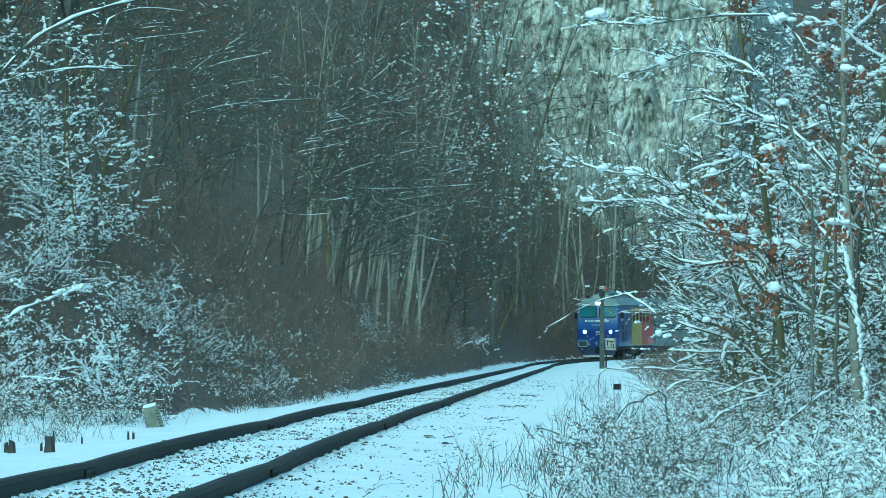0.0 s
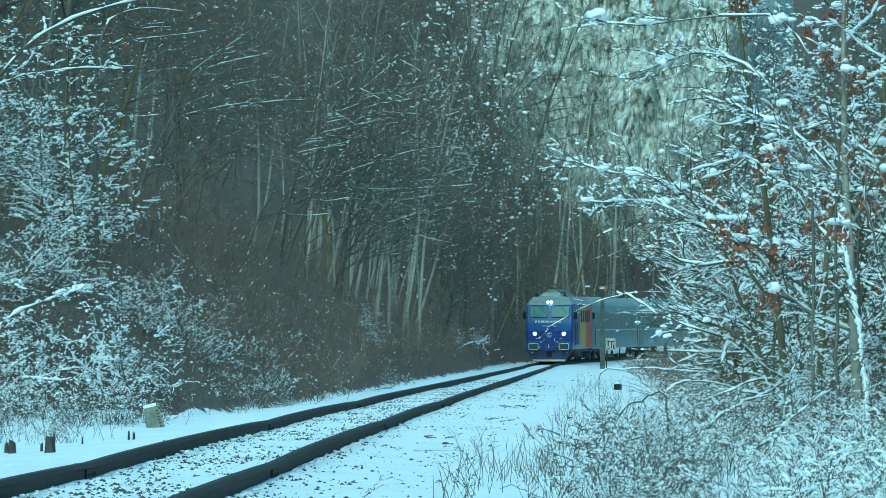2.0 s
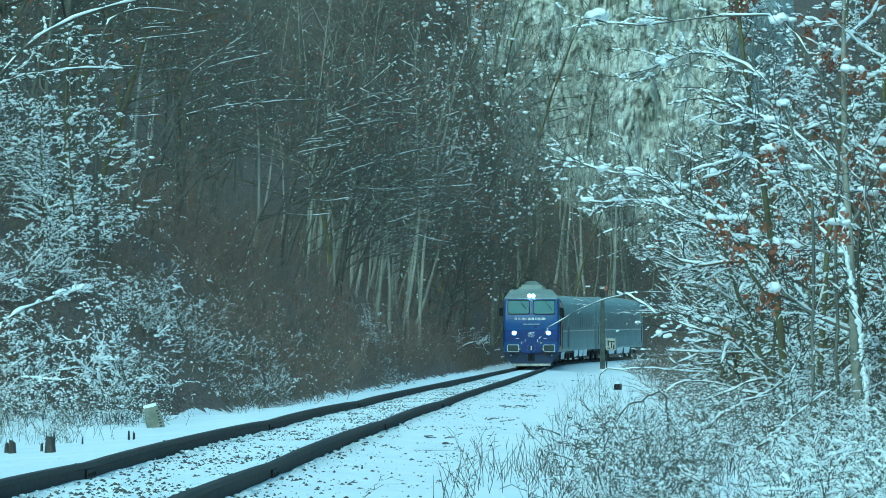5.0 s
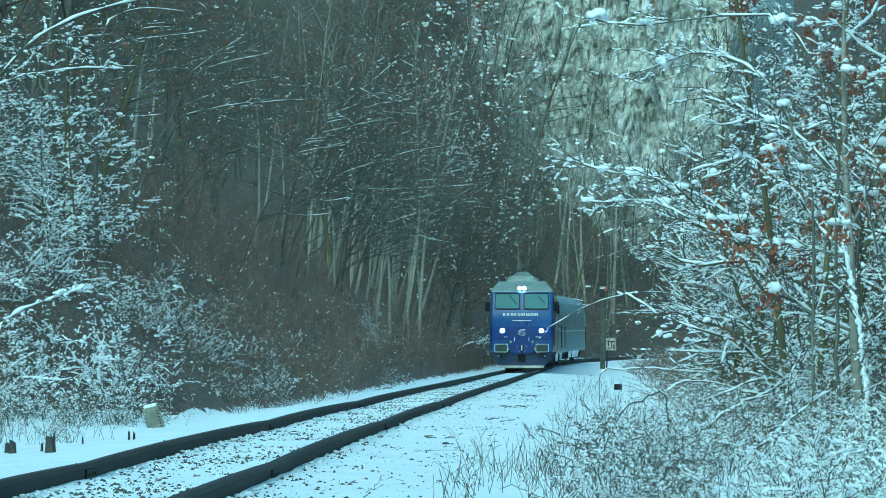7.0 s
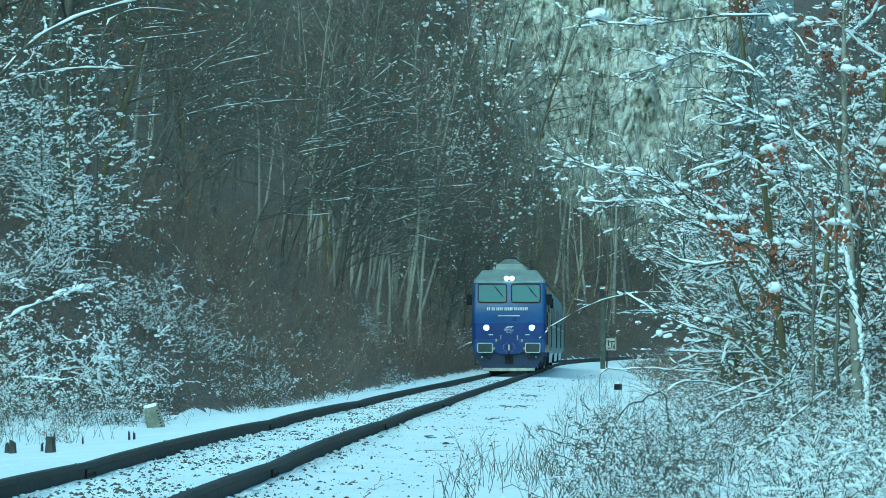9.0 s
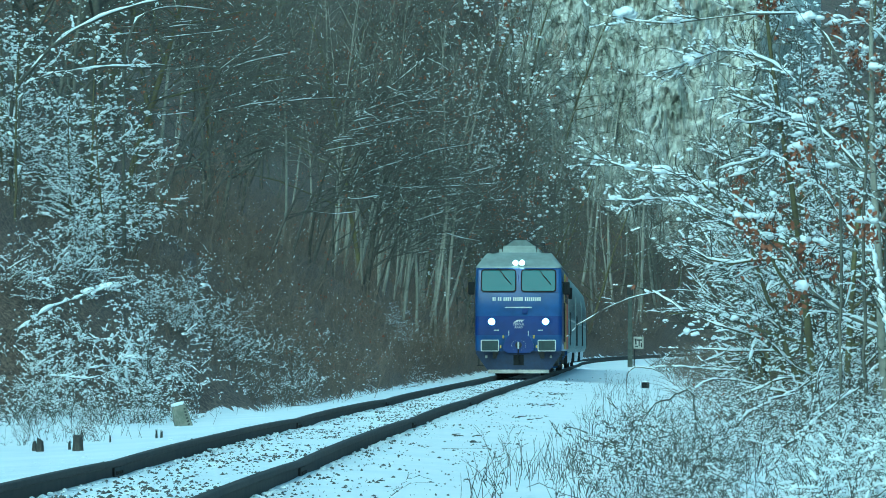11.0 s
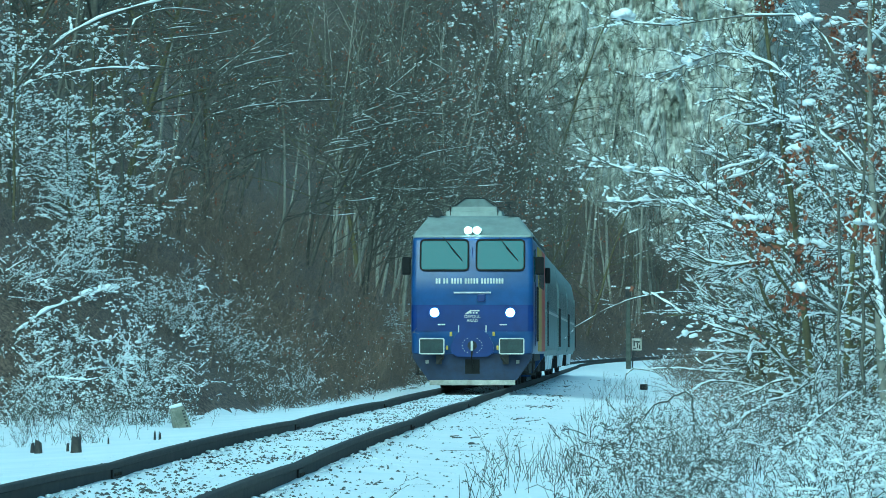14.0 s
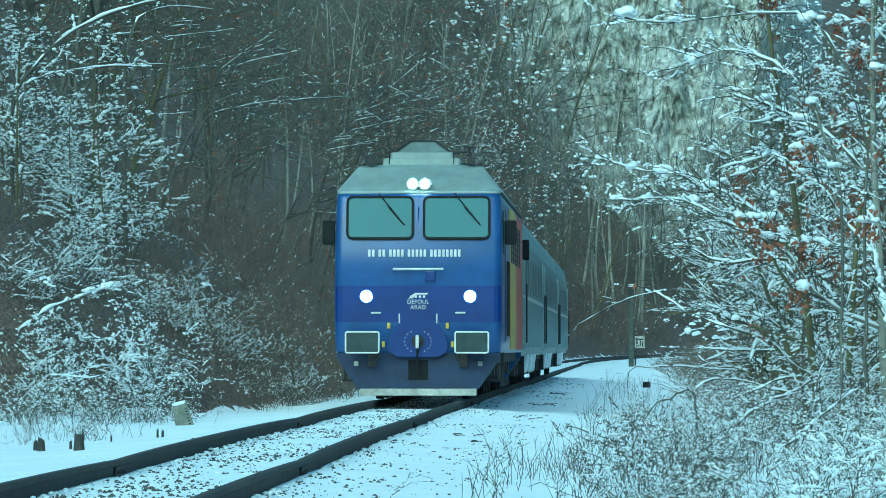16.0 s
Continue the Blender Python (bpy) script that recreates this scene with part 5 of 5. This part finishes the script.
leaning_branch("snowy_limb", "broken limb lined with snow", ((852, 606), (858, 622), (870, 628)), 290, 0.05, 11, 0.09)
leaning_branch("fallen_branch", "dark bare branch poking from the snow", ((640, 882), (660, 862), (678, 846)), 33, 0.004, 12, 0.004, 2)
leaning_branch("arching_sapling", "arching stem with a thick ridge of snow", ((-30, 160), (60, 62), (130, 22), (250, -12)), 96, 0.05, 21, 0.05, 6)
leaning_branch("arching_sapling", "crooked stem bending out under snow", ((-15, 150), (60, 128), (140, 118), (235, 112)), 98, 0.045, 22, 0.045, 8)
leaning_branch("arching_sapling", "stem with a snow-lined drooping end", ((170, 90), (190, 22), (250, 8), (322, 14)), 104, 0.05, 23, 0.05, 5)
leaning_branch("arching_sapling", "low arching branch heaped with snow", ((-20, 590), (40, 545), (100, 522), (160, 508)), 88, 0.03, 24, 0.06, 8, ((0.75, 0.1), (0.9, 0.12)))
leaning_branch("arching_sapling", "long thin stem reaching over the bank", ((270, 330), (310, 205), (420, 182), (548, 172)), 140, 0.06, 25, 0.035, 9)
leaning_branch("arching_sapling", "long thin snow-lined stem over the slope", ((600, 460), (640, 300), (720, 268), (788, 256)), 205, 0.06, 26, 0.045, 9)
leaning_branch("arching_sapling", "bent stem edged with snow above the poles", ((560, 470), (590, 362), (660, 338), (840, 326)), 212, 0.06, 27, 0.045, 9)
leaning_branch("arching_sapling", "thin snow-edged stem above the slope", ((540, 330), (600, 190), (660, 140), (705, 100)), 200, 0.05, 28, 0.04, 7)
leaning_branch("snow_padded_sapling", "branch bending under round pads of snow", ((1440, 320), (1370, 130), (1250, 70), (1153, 112), (1120, 130)), 52, 0.022, 31, 0.03, 26, ((0.9, 0.11), (0.62, 0.06), (0.5, 0.05)))
leaning_branch("snow_padded_sapling", "high branch weighed down by thick snow pads", ((1480, 200), (1400, 10), (1225, 28), (1080, 35), (1040, 12)), 52, 0.022, 32, 0.03, 26, ((0.66, 0.08), (0.87, 0.08), (0.97, 0.12), (0.5, 0.06)))
leaning_branch("snow_padded_sapling", "spreading branch covered in lumpy snow", ((1380, 460), (1290, 370), (1180, 315), (1080, 300), (1012, 276)), 66, 0.025, 33, 0.035, 34, ((0.55, 0.08), (0.7, 0.09), (0.82, 0.1), (0.9, 0.07), (0.99, 0.06)))
leaning_branch("snow_padded_sapling", "spreading lower branch covered in lumpy snow", ((1370, 500), (1280, 420), (1170, 352), (1060, 352), (1028, 352)), 68, 0.025, 34, 0.035, 34, ((0.6, 0.08), (0.75, 0.09), (0.86, 0.07), (0.96, 0.06)))
leaning_branch("snow_padded_sapling", "level branch with snow heaps", ((1520, 360), (1420, 230), (1330, 190), (1250, 160)), 60, 0.025, 35, 0.035, 26, ((0.6, 0.07), (0.8, 0.08)))
for k, (bends, d, r0, deep) in enumerate((
        (((1207, 905), (1208, 830), (1203, 765)), 40, 0.012, 0.008), (((1166, 900), (1168, 840), (1163, 778)), 42, 0.009, 0.006),
        (((1290, 880), (1340, 800), (1420, 735), (1490, 690)), 44, 0.014, 0.022), (((1250, 760), (1300, 718), (1395, 684), (1440, 670)), 58, 0.018, 0.024),
        (((1120, 870), (1090, 800), (1100, 740)), 46, 0.007, 0.006), (((1450, 890), (1390, 800), (1400, 690), (1440, 600)), 47, 0.014, 0.012),
        (((835, 905), (838, 840), (842, 775)), 36, 0.004, 0.003), (((822, 900), (826, 850), (818, 800)), 36.5, 0.003, 0.003))):
    leaning_branch("thin_sapling", "thin dark sapling standing out of the snow", bends, d, r0, 40 + k, deep, 7)
leaning_branch("slim_sapling", "slim upright stem plastered white with snow", ((1534, 700), (1516, 520), (1508, 440), (1503, 350)), 54, 0.032, 36, 0.02, 5, (), True, True)


def on_rails(s, bogie):
    """Pose of a vehicle whose middle is s metres along the track and that faces the camera."""
    a, b = on_track(s - bogie), on_track(s + bogie)
    y = (a - b).normalized()
    x = y.cross(Vector((0, 0, 1))).normalized()
    m = Matrix((x, y, x.cross(y))).transposed().to_4x4()
    m.translation = (a + b) / 2
    return m


SPEED, NOSE_AT_END = 16.0, 86.7


def nose(t):
    return NOSE_AT_END + SPEED * (16.0 - t)


def motions():
    times = [k * 0.5 for k in range(33)]
    walk(LOCO, [(t, on_rails(nose(t) + 8.45, 4.5)) for t in times])
    for k, c in enumerate(COACHES):
        walk(c, [(t, on_rails(nose(t) + 17.3 + 12.4 + 24.9 * k, 8.6)) for t in times])
    # the locomotive's wheels roll: a row for each thirtieth of a second
    for w, y, r in zip(LOCO_WHEELS, (2.5, 4.4, 6.3, -6.3, -4.4, -2.5), [0.55] * 6):
        walk(w, [(k / 30.0, pose(0, y, r, -math.degrees(SPEED * k / 30.0 / r) % 360)) for k in range(481)])


motions()
